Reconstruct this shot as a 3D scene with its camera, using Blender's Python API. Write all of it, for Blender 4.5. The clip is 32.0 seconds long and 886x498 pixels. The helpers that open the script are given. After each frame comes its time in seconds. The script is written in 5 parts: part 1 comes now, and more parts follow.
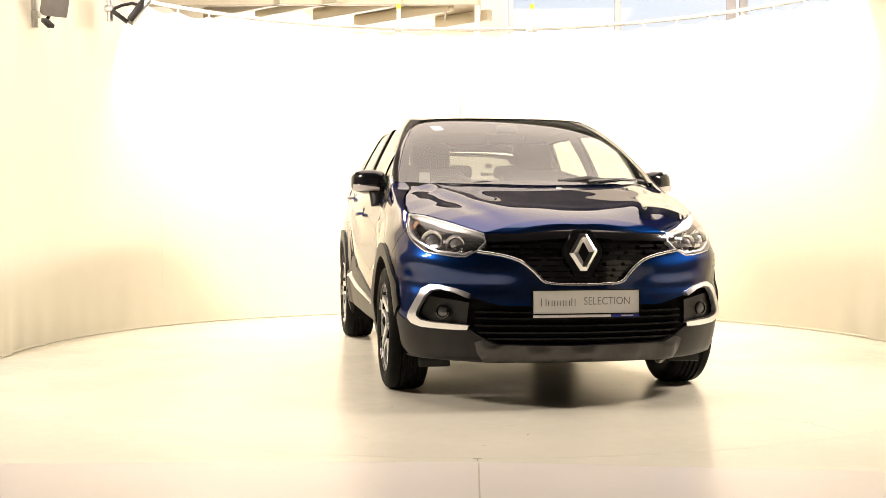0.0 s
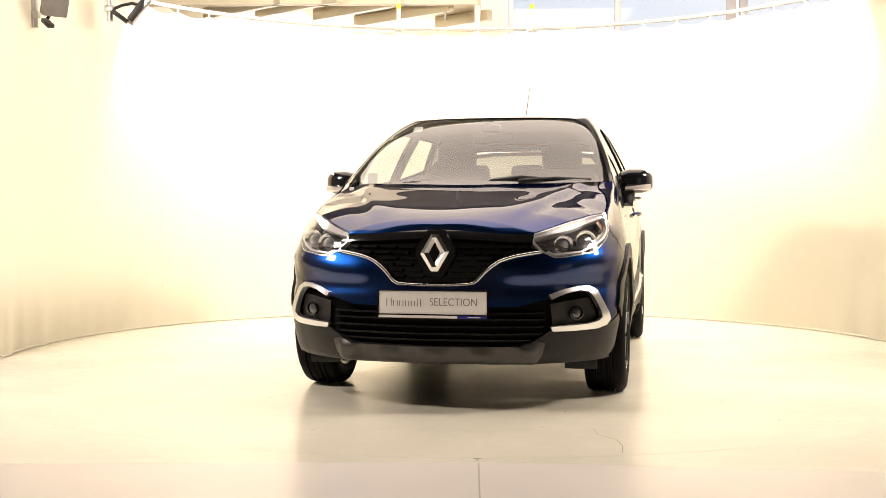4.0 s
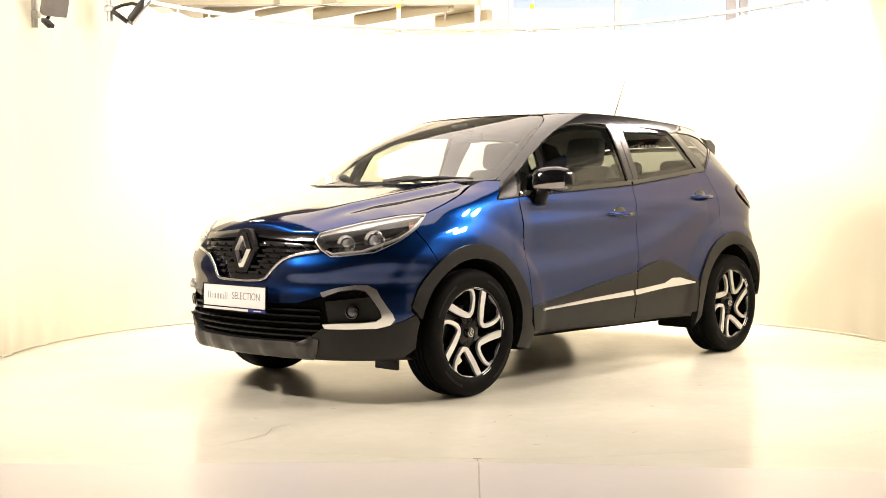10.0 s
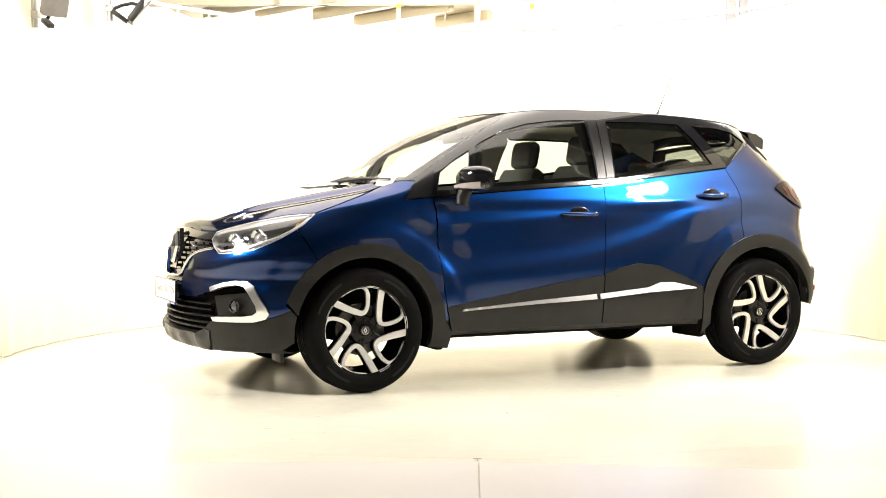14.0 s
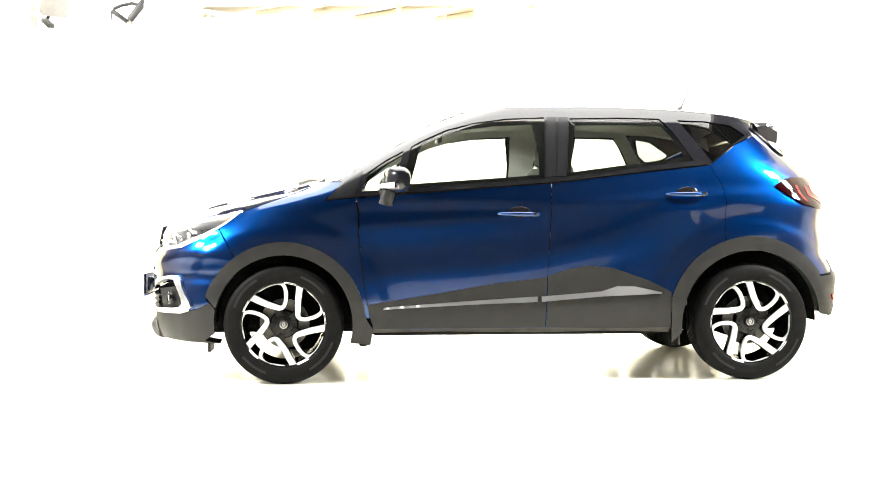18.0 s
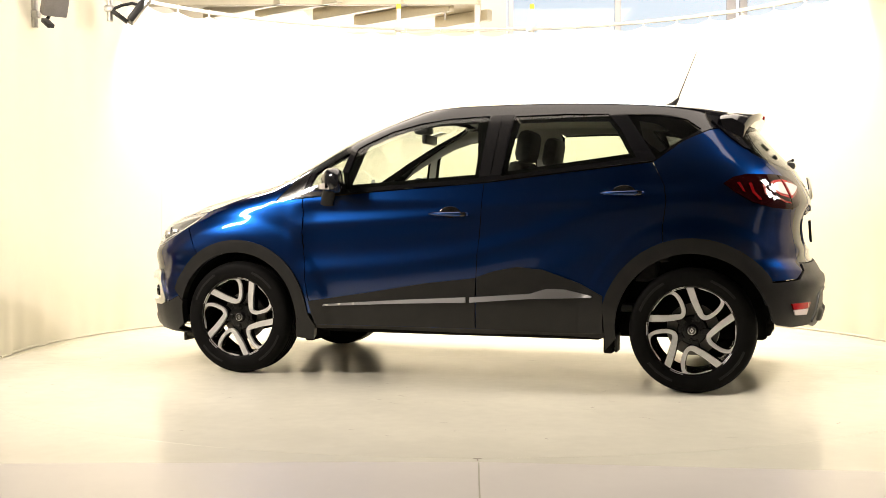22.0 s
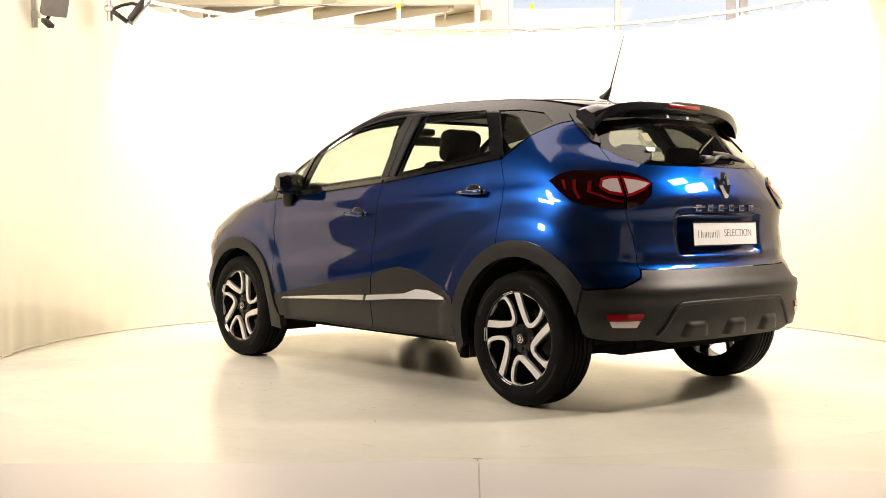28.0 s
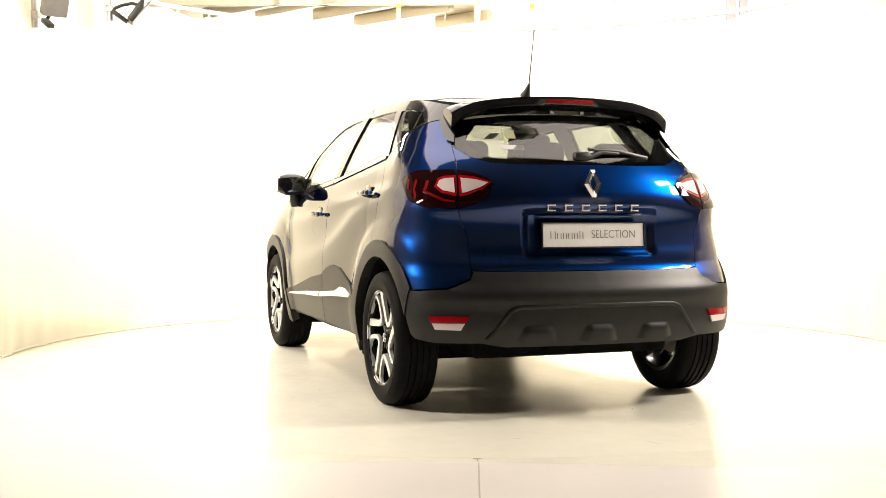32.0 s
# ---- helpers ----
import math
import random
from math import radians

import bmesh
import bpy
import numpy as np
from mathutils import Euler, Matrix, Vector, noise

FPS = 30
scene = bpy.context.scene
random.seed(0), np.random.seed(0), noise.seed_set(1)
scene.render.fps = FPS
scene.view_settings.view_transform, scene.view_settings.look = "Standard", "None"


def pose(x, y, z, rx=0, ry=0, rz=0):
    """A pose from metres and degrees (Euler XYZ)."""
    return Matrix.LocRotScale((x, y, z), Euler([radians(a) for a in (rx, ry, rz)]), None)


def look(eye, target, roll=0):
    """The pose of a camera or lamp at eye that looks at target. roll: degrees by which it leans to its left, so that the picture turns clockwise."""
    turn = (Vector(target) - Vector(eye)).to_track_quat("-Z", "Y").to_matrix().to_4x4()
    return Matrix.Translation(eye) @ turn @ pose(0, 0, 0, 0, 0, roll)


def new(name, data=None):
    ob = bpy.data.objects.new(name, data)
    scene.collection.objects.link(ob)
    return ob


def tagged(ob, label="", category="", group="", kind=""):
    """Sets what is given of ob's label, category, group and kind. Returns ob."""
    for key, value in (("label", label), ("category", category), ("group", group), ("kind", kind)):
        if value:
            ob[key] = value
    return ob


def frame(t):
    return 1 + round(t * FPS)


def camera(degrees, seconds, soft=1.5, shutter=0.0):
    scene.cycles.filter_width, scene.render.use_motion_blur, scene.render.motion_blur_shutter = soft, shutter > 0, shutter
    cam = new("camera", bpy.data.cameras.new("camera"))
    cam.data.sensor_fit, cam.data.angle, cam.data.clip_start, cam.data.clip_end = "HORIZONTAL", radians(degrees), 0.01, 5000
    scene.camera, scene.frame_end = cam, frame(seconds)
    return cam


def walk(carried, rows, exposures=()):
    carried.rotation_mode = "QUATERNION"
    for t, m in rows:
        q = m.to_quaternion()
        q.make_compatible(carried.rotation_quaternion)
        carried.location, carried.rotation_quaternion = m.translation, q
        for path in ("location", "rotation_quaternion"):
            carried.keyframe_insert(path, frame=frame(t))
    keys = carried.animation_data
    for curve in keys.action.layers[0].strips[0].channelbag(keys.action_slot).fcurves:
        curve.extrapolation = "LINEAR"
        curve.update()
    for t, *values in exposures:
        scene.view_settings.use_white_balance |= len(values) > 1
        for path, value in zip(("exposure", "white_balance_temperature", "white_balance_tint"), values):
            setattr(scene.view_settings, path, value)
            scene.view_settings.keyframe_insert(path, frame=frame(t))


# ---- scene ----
# ---- camera: it stands still in front of a turntable ----
cam = camera(42.35, 32.0, soft=0.75)
EYE = pose(0, -7.334, 0.9463, 90 - 1.8895, 0, 1.3803)
walk(cam, [(0, EYE), (32, EYE)],
     exposures=[(0, -0.46, 6760, 17), (3.5, -0.52, 6800, 18), (8.5, -0.36, 6700, 16), (12.2, -0.32, 6600, 15), (14.2, 0.16, 6130, 10), (16.4, 1.38, 5700, 8), (19.2, 1.38, 5700, 8), (20.6, -0.10, 6250, 12), (22.2, -0.50, 6550, 13), (26.0, -0.50, 6600, 15), (29.0, -0.38, 6740, 17), (30.8, -0.08, 6580, 15), (32, 0.04, 6450, 13)])

# ---- light: studio floods on the ring, unseen fills added, soft daylight through the hall window ----
world = bpy.data.worlds.new("hall_light")
scene.world = world
world.use_nodes = True
wn = world.node_tree
sky = wn.nodes.new("ShaderNodeTexSky")
sky.sky_type, sky.sun_disc = "NISHITA", False
sky.sun_elevation, sky.sun_rotation = radians(35), radians(20)
wn.links.new(sky.outputs[0], wn.nodes["Background"].inputs[0])
wn.nodes["Background"].inputs[1].default_value = 0.15

WARM = (1.0, 0.895, 0.765)


def area_lamp(name, at, to, w, h, power, colour=WARM):
    lamp = bpy.data.lights.new(name, "AREA")
    lamp.shape, lamp.size, lamp.size_y, lamp.energy, lamp.color = "RECTANGLE", w, h, power, colour
    ob = new(name, lamp)
    ob.matrix_world = look(at, to)
    return ob


for x, y, z in ((-3.40, -2.43, 2.98), (-3.62, -2.20, 2.55), (3.42, -1.66, 2.98), (3.58, -1.45, 2.55)):
    area_lamp("flood_light", (x, y, z), (-0.12 * x, 0.6, 0.8), 0.50, 0.26, 104)
area_lamp("flood_light", (-2.42, 1.25, 2.62), (1.0, 3.1, 1.2), 0.4, 0.3, 255)
area_lamp("flood_light", (2.75, 1.2, 2.85), (-1.0, 3.1, 1.2), 0.4, 0.3, 250)
# broad overhead fill, added out of view; evens the floor and veils the windscreen
area_lamp("overhead_fill", (0, 1.3, 4.6), (0, 1.31, 0), 5.8, 6.4, 400)
# unseen uplight added behind the curtain to lift the mezzanine's underside
area_lamp("mezzanine_fill", (-1.4, 8.45, 2.75), (-1.4, 5.0, 3.75), 4.5, 0.5, 190)
# unseen fill added overhead to brighten the back wall and window frames
area_lamp("back_wall_fill", (-1.0, 6.7, 5.15), (-1.0, 8.9, 3.0), 9.0, 0.6, 360)

# ---- materials ----


def principled(name, colour, rough=0.5, metal=0.0, coat=0.0, spec=0.5):
    m = bpy.data.materials.new(name)
    m.use_nodes = True
    b = m.node_tree.nodes["Principled BSDF"]
    b.inputs["Base Color"].default_value = (*colour, 1)
    b.inputs["Roughness"].default_value = rough
    b.inputs["Metallic"].default_value = metal
    b.inputs["Coat Weight"].default_value = coat
    b.inputs["Coat Roughness"].default_value = 0.008
    b.inputs["Coat IOR"].default_value = 1.62
    b.inputs["Specular IOR Level"].default_value = spec
    return m


def noisy(m, scale, spread, bump=0.0, bump_scale=None, stretch=(1, 1, 1), depth=0.002, rough=0.0):
    """Varies the base colour (and roughness) by noise at two scales, and adds fine relief."""
    nt = m.node_tree
    b = nt.nodes["Principled BSDF"]
    co = nt.nodes.new("ShaderNodeTexCoord")
    mp = nt.nodes.new("ShaderNodeMapping")
    mp.inputs["Scale"].default_value = stretch
    nt.links.new(co.outputs["Object"], mp.inputs[0])
    n1, n2 = nt.nodes.new("ShaderNodeTexNoise"), nt.nodes.new("ShaderNodeTexNoise")
    n1.inputs["Scale"].default_value, n2.inputs["Scale"].default_value = scale, scale * 9
    n1.inputs["Detail"].default_value = 5
    mix = nt.nodes.new("ShaderNodeMath")
    mix.operation = "MULTIPLY_ADD"
    mix.inputs[1].default_value = 0.35
    for n in (n1, n2):
        nt.links.new(mp.outputs[0], n.inputs["Vector"])
    nt.links.new(n2.outputs["Fac"], mix.inputs[0])
    nt.links.new(n1.outputs["Fac"], mix.inputs[2])
    ramp = nt.nodes.new("ShaderNodeMapRange")
    ramp.inputs["From Min"].default_value, ramp.inputs["From Max"].default_value = 0.4, 0.95
    ramp.inputs["To Min"].default_value, ramp.inputs["To Max"].default_value = 1 - spread, 1 + spread
    nt.links.new(mix.outputs[0], ramp.inputs[0])
    mul = nt.nodes.new("ShaderNodeVectorMath")
    mul.operation = "SCALE"
    mul.inputs[0].default_value = b.inputs["Base Color"].default_value[:3]
    nt.links.new(ramp.outputs[0], mul.inputs["Scale"])
    nt.links.new(mul.outputs[0], b.inputs["Base Color"])
    if rough:
        rr = nt.nodes.new("ShaderNodeMapRange")
        r0 = b.inputs["Roughness"].default_value
        rr.inputs["From Min"].default_value, rr.inputs["From Max"].default_value = 0.4, 0.95
        rr.inputs["To Min"].default_value, rr.inputs["To Max"].default_value = r0 - rough, r0 + rough
        nt.links.new(mix.outputs[0], rr.inputs[0])
        nt.links.new(rr.outputs[0], b.inputs["Roughness"])
    if bump:
        n3 = nt.nodes.new("ShaderNodeTexNoise")
        n3.inputs["Scale"].default_value = bump_scale or scale * 20
        nt.links.new(mp.outputs[0], n3.inputs["Vector"])
        bp = nt.nodes.new("ShaderNodeBump")
        bp.inputs["Strength"].default_value, bp.inputs["Distance"].default_value = bump, depth
        nt.links.new(n3.outputs["Fac"], bp.inputs["Height"])
        nt.links.new(bp.outputs[0], b.inputs["Normal"])
    return m


def glass(name, tint, rough=0.0, gloss=0.08):
    """Thin glazing: a clear pass tinted by the pane, with mirror reflections by its gloss."""
    m = bpy.data.materials.new(name)
    m.use_nodes = True
    nt = m.node_tree
    nt.nodes.clear()
    out = nt.nodes.new("ShaderNodeOutputMaterial")
    tr, gl = nt.nodes.new("ShaderNodeBsdfTransparent"), nt.nodes.new("ShaderNodeBsdfGlossy")
    tr.inputs[0].default_value = (*tint, 1)
    gl.inputs["Roughness"].default_value = rough
    lw, mx = nt.nodes.new("ShaderNodeLayerWeight"), nt.nodes.new("ShaderNodeMixShader")
    lw.inputs[0].default_value = 0.5
    power, scale = nt.nodes.new("ShaderNodeMath"), nt.nodes.new("ShaderNodeMath")
    power.operation, scale.operation = "POWER", "MULTIPLY_ADD"
    power.inputs[1].default_value = 5.0
    scale.inputs[1].default_value, scale.inputs[2].default_value = 1.0 - gloss, gloss
    nt.links.new(lw.outputs["Facing"], power.inputs[0])
    nt.links.new(power.outputs[0], scale.inputs[0])
    nt.links.new(scale.outputs[0], mx.inputs[0])
    nt.links.new(tr.outputs[0], mx.inputs[1])
    nt.links.new(gl.outputs[0], mx.inputs[2])
    nt.links.new(mx.outputs[0], out.inputs[0])
    return m


BLUE = principled("blue_metallic_paint", (0.0032, 0.0325, 0.155), 0.30, 1.0, 1.0, 0.5)
BLUE.node_tree.nodes["Principled BSDF"].inputs["Specular Tint"].default_value = (0.03, 0.03, 0.03, 1)
BLACK_GLOSS = principled("gloss_black_paint", (0.006, 0.006, 0.008), 0.18, 0.0, 1.0, 0.1)
CLADDING = noisy(principled("grained_black_plastic", (0.013, 0.0128, 0.0126), 0.42, spec=0.32), 14, 0.2, 0.25, 900, depth=0.0006)
PIANO = principled("piano_black_plastic", (0.006, 0.006, 0.007), 0.12, 0.0, 0.5)
SLAT = principled("satin_black_slat", (0.006, 0.006, 0.006), 0.35, spec=0.2)
FILM = principled("satin_black_pillar_film", (0.008, 0.008, 0.009), 0.24)
CHROME = principled("chrome", (0.82, 0.82, 0.83), 0.08, 1.0)
SILVER = principled("silver_lamp_trim", (0.80, 0.80, 0.80), 0.28, 0.55)
SKID = noisy(principled("satin_grey_skid_plastic", (0.075, 0.073, 0.072), 0.34, 0.5), 18, 0.1)
SATIN = principled("satin_chrome", (0.84, 0.84, 0.85), 0.30, 1.0)
RUBBER = noisy(principled("tyre_rubber", (0.006, 0.006, 0.006), 0.6, spec=0.06), 25, 0.25, 0.2, 400, depth=0.0008)
ALLOY = noisy(principled("machined_alloy", (0.84, 0.84, 0.85), 0.42, 0.85), 30, 0.05)
RIM_BLACK = principled("gloss_black_rim_paint", (0.006, 0.006, 0.006), 0.25, 0.0, 0.0, 0.3)
UNDER = noisy(principled("underbody_black", (0.008, 0.008, 0.008), 0.8, spec=0.0), 9, 0.4)
SILL = noisy(principled("dusty_sill_coating", (0.045, 0.042, 0.038), 0.8), 9, 0.4, 0.3, 120)
SEAT_CLOTH = noisy(principled("dark_seat_cloth", (0.06, 0.058, 0.058), 0.85), 40, 0.25, 0.3, 500)
TRIM_GREY = noisy(principled("dark_grey_interior_plastic", (0.065, 0.065, 0.066), 0.55), 20, 0.15, 0.2, 700)
LINER = noisy(principled("light_grey_headliner", (0.68, 0.66, 0.62), 0.9), 60, 0.08)
GLASS = glass("window_glass", (0.75, 0.80, 0.73))
WS_GLASS = glass("windscreen_glass", (0.82, 0.85, 0.81), gloss=0.13)
DARK_GLASS = glass("dark_rear_glass", (0.26, 0.28, 0.27))
LENS = glass("clear_lamp_lens", (0.96, 0.96, 0.97))
RED_LENS = principled("red_lamp_lens", (0.30, 0.002, 0.005), 0.10, 0.0, 0.6)
SMOKE_LENS = principled("smoked_red_lamp_lens", (0.010, 0.0004, 0.0008), 0.04, 0.0, 0.0, 0.4)
CLEAR_RED = principled("clear_lamp_section", (0.66, 0.56, 0.56), 0.16, 0.0, 0.6)
GUIDE_RED = principled("dim_red_light_guide", (0.16, 0.003, 0.004), 0.12, 0.0, 0.3)
AMBER = principled("amber_lamp", (0.72, 0.40, 0.22), 0.2, 0.0, 0.6)
PLATE_WHITE = noisy(principled("white_plate", (0.88, 0.87, 0.87), 0.4), 30, 0.03)
INK = principled("grey_ink", (0.16, 0.16, 0.17), 0.5)
WHITE_INK = principled("white_ink", (0.8, 0.8, 0.8), 0.5)
BLUE_INK = principled("blue_print", (0.02, 0.03, 0.30), 0.4)
CURTAIN = noisy(principled("cream_curtain_cloth", (0.73, 0.698, 0.578), 0.85, spec=0.2), 1.2, 0.03, 0.2, 300, depth=0.001)
FLOOR = noisy(principled("cream_painted_floor", (0.73, 0.715, 0.61), 0.21, spec=0.18), 1.6, 0.04, 0.22, 5, depth=0.003, rough=0.06)
FLOOR_PLATE = noisy(principled("pale_floor_sheet", (0.73, 0.70, 0.655), 0.30), 2.2, 0.03)
SCUFF = noisy(principled("dark_scuff", (0.22, 0.19, 0.15), 0.6), 30, 0.4)
STEEL = noisy(principled("galvanised_steel", (0.60, 0.59, 0.56), 0.35, 0.7), 20, 0.12)
LAMP_BLACK = principled("black_lamp_housing", (0.02, 0.02, 0.02), 0.45)
LAMP_GREY = noisy(principled("grey_lamp_housing", (0.20, 0.19, 0.18), 0.45, 0.4), 12, 0.15)
CREAM_STEEL = noisy(principled("cream_painted_steel", (0.72, 0.66, 0.50), 0.5), 3, 0.06)
OCHRE_BOARD = noisy(principled("tan_ceiling_board", (0.70, 0.61, 0.41), 0.7), 2, 0.12, stretch=(1, 6, 1))
WALL_WHITE = noisy(principled("off_white_wall", (0.72, 0.68, 0.60), 0.8), 1.5, 0.04, 0.15, 60)
HALL_WALL = noisy(principled("pale_grey_hall_wall", (0.38, 0.375, 0.365), 0.8), 1.2, 0.2)
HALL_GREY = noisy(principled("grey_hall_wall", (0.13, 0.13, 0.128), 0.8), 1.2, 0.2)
FRAME_GREY = principled("grey_window_frame", (0.62, 0.61, 0.62), 0.5)
YELLOW = principled("yellow_plastic_cap", (0.75, 0.55, 0.03), 0.5)
HALL_FLOOR = noisy(principled("grey_hall_floor", (0.12, 0.118, 0.11), 0.55), 1.5, 0.15)

# ---- building helpers ----


def part(name, bm, material, parent=None, label="", smooth=True):
    me = bpy.data.meshes.new(name)
    bm.to_mesh(me)
    bm.free()
    me.materials.append(material)
    if smooth:
        me.shade_smooth()
        me.set_sharp_from_angle(angle=radians(44))
    ob = new(name, me)
    hang(ob, parent)
    if label:
        ob["label"] = label
    return ob


OX, OY = -0.1825, 0.1755  # where the car's middle stands on the turntable


def hang(ob, parent):
    """Makes ob a part of its thing; the car's own parts are built about the car's middle."""
    ob.parent = parent
    if parent and parent.name == "car":
        ob.location = (OX, OY, 0)


def thing(name, at, label, category, group=""):
    e = new(name)
    e.empty_display_size = 0.1
    e.matrix_world = at if isinstance(at, Matrix) else pose(*at)
    return tagged(e, label, category, group)


def box(bm, c, size, bevel=0.0, m=None, seg=2):
    r = bmesh.ops.create_cube(bm, size=1)
    mm = Matrix.Translation(c) @ Matrix.Diagonal((*size, 1))
    bmesh.ops.transform(bm, matrix=(m @ mm) if m else mm, verts=r["verts"])
    if bevel:
        es = list({e for v in r["verts"] for e in v.link_edges})
        bmesh.ops.bevel(bm, geom=es, offset=bevel, segments=seg, affect="EDGES", profile=0.5)
    return bm


def boxed(c, size, bevel=0.0, m=None):
    return box(bmesh.new(), c, size, bevel, m)


def tube(bm, pts, r, n=10, closed=False, radii=None):
    """A tube along points."""
    pts = [Vector(p) for p in pts]
    rings, k = [], len(pts)
    up = Vector((0.013, 0.021, 1))
    for i, p in enumerate(pts):
        a = pts[(i - 1) % k] if (i or closed) else p
        b = pts[(i + 1) % k] if (i < k - 1 or closed) else p
        d = (b - a).normalized()
        if abs(d.dot(up.normalized())) > 0.95:
            side = d.cross(Vector((1, 0.03, 0))).normalized()
        else:
            side = d.cross(up).normalized()
        top = side.cross(d)
        rr = radii[i] if radii else r
        rings.append([bm.verts.new(p + (side * math.cos(2 * math.pi * j / n) + top * math.sin(2 * math.pi * j / n)) * rr) for j in range(n)])
    for i in range(k if closed else k - 1):
        a, b = rings[i], rings[(i + 1) % k]
        for j in range(n):
            bm.faces.new((a[j], a[(j + 1) % n], b[(j + 1) % n], b[j]))
    if not closed:
        bm.faces.new(rings[0][::-1])
        bm.faces.new(rings[-1])
    return bm


def lathe(bm, profile, n=48, axis="Y", closed=False):
    """Turns (radius, along) pairs round an axis."""
    rings = []
    for r, h in profile:
        ring = []
        for j in range(n):
            a = 2 * math.pi * j / n
            c, s = r * math.cos(a), r * math.sin(a)
            ring.append(bm.verts.new((c, h, s) if axis == "Y" else (c, s, h)))
        rings.append(ring)
    k = len(rings)
    for i in range(k if closed else k - 1):
        a, b = rings[i], rings[(i + 1) % k]
        for j in range(n):
            bm.faces.new((a[j], a[(j + 1) % n], b[(j + 1) % n], b[j]))
    return bm


def finish(bm):
    bmesh.ops.recalc_face_normals(bm, faces=bm.faces)
    return bm


def smooth_path(ctrl, n=8, closed=False):
    """Catmull-Rom through control points."""
    c = [Vector(p) for p in ctrl]
    k, out = len(c), []
    for i in range(k if closed else k - 1):
        p0 = c[(i - 1) % k] if (i or closed) else c[0]
        p1, p2 = c[i], c[(i + 1) % k]
        p3 = c[(i + 2) % k] if (i + 2 < k or closed) else c[-1]
        for j in range(n):
            t = j / n
            out.append(0.5 * (2 * p1 + (p2 - p0) * t + (2 * p0 - 5 * p1 + 4 * p2 - p3) * t * t + (3 * p1 - p0 - 3 * p2 + p3) * t ** 3))
    if not closed:
        out.append(c[-1].copy())
    return out


# ---- studio: turntable, floor, curtain on its rail ----
RC, RR, RZ = Vector((0.03, 0.30)), 3.07, 2.635   # the rail's middle, radius and height


def ring_at(a, r=RR, z=0.0):
    return Vector((RC.x + r * math.cos(a), RC.y + r * math.sin(a), z))


DISC_R = 2.975
turntable = thing("turntable", (0, 0, 0), "round cream-painted turntable floor with scuffs under the car", "turntable")
bm = bmesh.new()
lathe(bm, [(0.001, 0.0), (0.8, 0.0), (1.6, 0.0), (2.4, 0.0), (DISC_R - 0.001, 0.0), (DISC_R, -0.001), (DISC_R, -0.05)], 128, "Z")
part("turntable_top", finish(bm), FLOOR, turntable, smooth=False)

bm = bmesh.new()
lathe(bm, [(DISC_R + 0.002, -0.05), (DISC_R + 0.002, 0.0), (3.3, 0.0), (5.6, 0.0)], 128, "Z")
g = part("ground", finish(bm), FLOOR, smooth=False)
tagged(g, "cream-painted studio floor round the turntable", "floor", kind="structure")
g = part("hall_floor", finish(lathe(bmesh.new(), [(5.6, 0.0), (8.0, 0.0), (15.0, 0.0)], 128, "Z")), HALL_FLOOR, smooth=False)
tagged(g, "grey concrete hall floor beyond the studio", "floor", kind="structure")
for x0, x1, y0, y1 in ((-3.4, 0.028, -3.20, -3.055), (0.034, 3.6, -3.06, -3.36)):
    bm = bmesh.new()
    vs = [bm.verts.new((x, y, z)) for z in (-0.002, 0.004) for x, y in ((x0, y0), (x1, y1), (x1, -5.4), (x0, -5.4))]
    for q in ((0, 1, 2, 3), (7, 6, 5, 4), (0, 4, 5, 1), (1, 5, 6, 2), (2, 6, 7, 3), (3, 7, 4, 0)):
        bm.faces.new([vs[k] for k in q])
    s = part("floor_sheet", finish(bm), FLOOR_PLATE, smooth=False)
    tagged(s, "pale pinkish floor sheet lying before the turntable", "floor sheet", "floor sheets", kind="structure")

bm = bmesh.new()
n, rows = 470, 14
A0, A1 = radians(-26), radians(187.5)
TIE0, PITCH = radians(-22), radians(224 / 38)   # where the ties sit along the rail
grid = []
for i in range(n + 1):
    a = A0 + (A1 - A0) * i / n
    col = []
    ph = (a - TIE0) / PITCH
    scal = abs(math.sin(math.pi * ph))
    for j in range(rows + 1):
        v = j / rows
        top = RZ - 0.035 - 0.036 * scal ** 0.8
        z = 0.004 + (top - 0.004) * v
        fold = 0.006 * math.sin(2 * math.pi * ph) * v ** 2 + 0.012 * noise.noise((a * 6, v * 1.5, 0)) + 0.03 * (1 - v) ** 8 * noise.noise((a * 16, 3, 1))
        fold += 0.35 * float(np.clip((A0 + radians(7) - a) / radians(7), 0, 1)) ** 2   # the end is drawn outwards
        col.append(bm.verts.new(ring_at(a, RR + fold, z)))
    grid.append(col)
for i in range(n):
    for j in range(rows):
        bm.faces.new((grid[i][j], grid[i][j + 1], grid[i + 1][j + 1], grid[i + 1][j]))
curtain = thing("curtain", (0, 0, 0), "tall cream cloth curtain hung in a circle from a rail", "curtain")
part("cloth", bm, CURTAIN, curtain)
bm = bmesh.new()
bottom = [ring_at(A0 + (A1 - A0) * i / 160, RR - 0.004 + 0.012 * noise.noise((i * 0.7, 0, 0)), 0.012) for i in range(161)]
tube(bm, bottom, 0.008, 6)
part("hem", bm, CURTAIN, curtain, "lumpy bottom hem on the floor")
sa = radians(146.7)
seam = [ring_at(sa, RR - 0.001 + 0.012 * noise.noise((sa * 6, v * 1.5, 0)), 0.004 + 2.55 * v) for v in np.linspace(0.12, 0.80, 12)]
part("seam", tube(bmesh.new(), seam, 0.0025, 6), CURTAIN, curtain, "stitched upright seam")
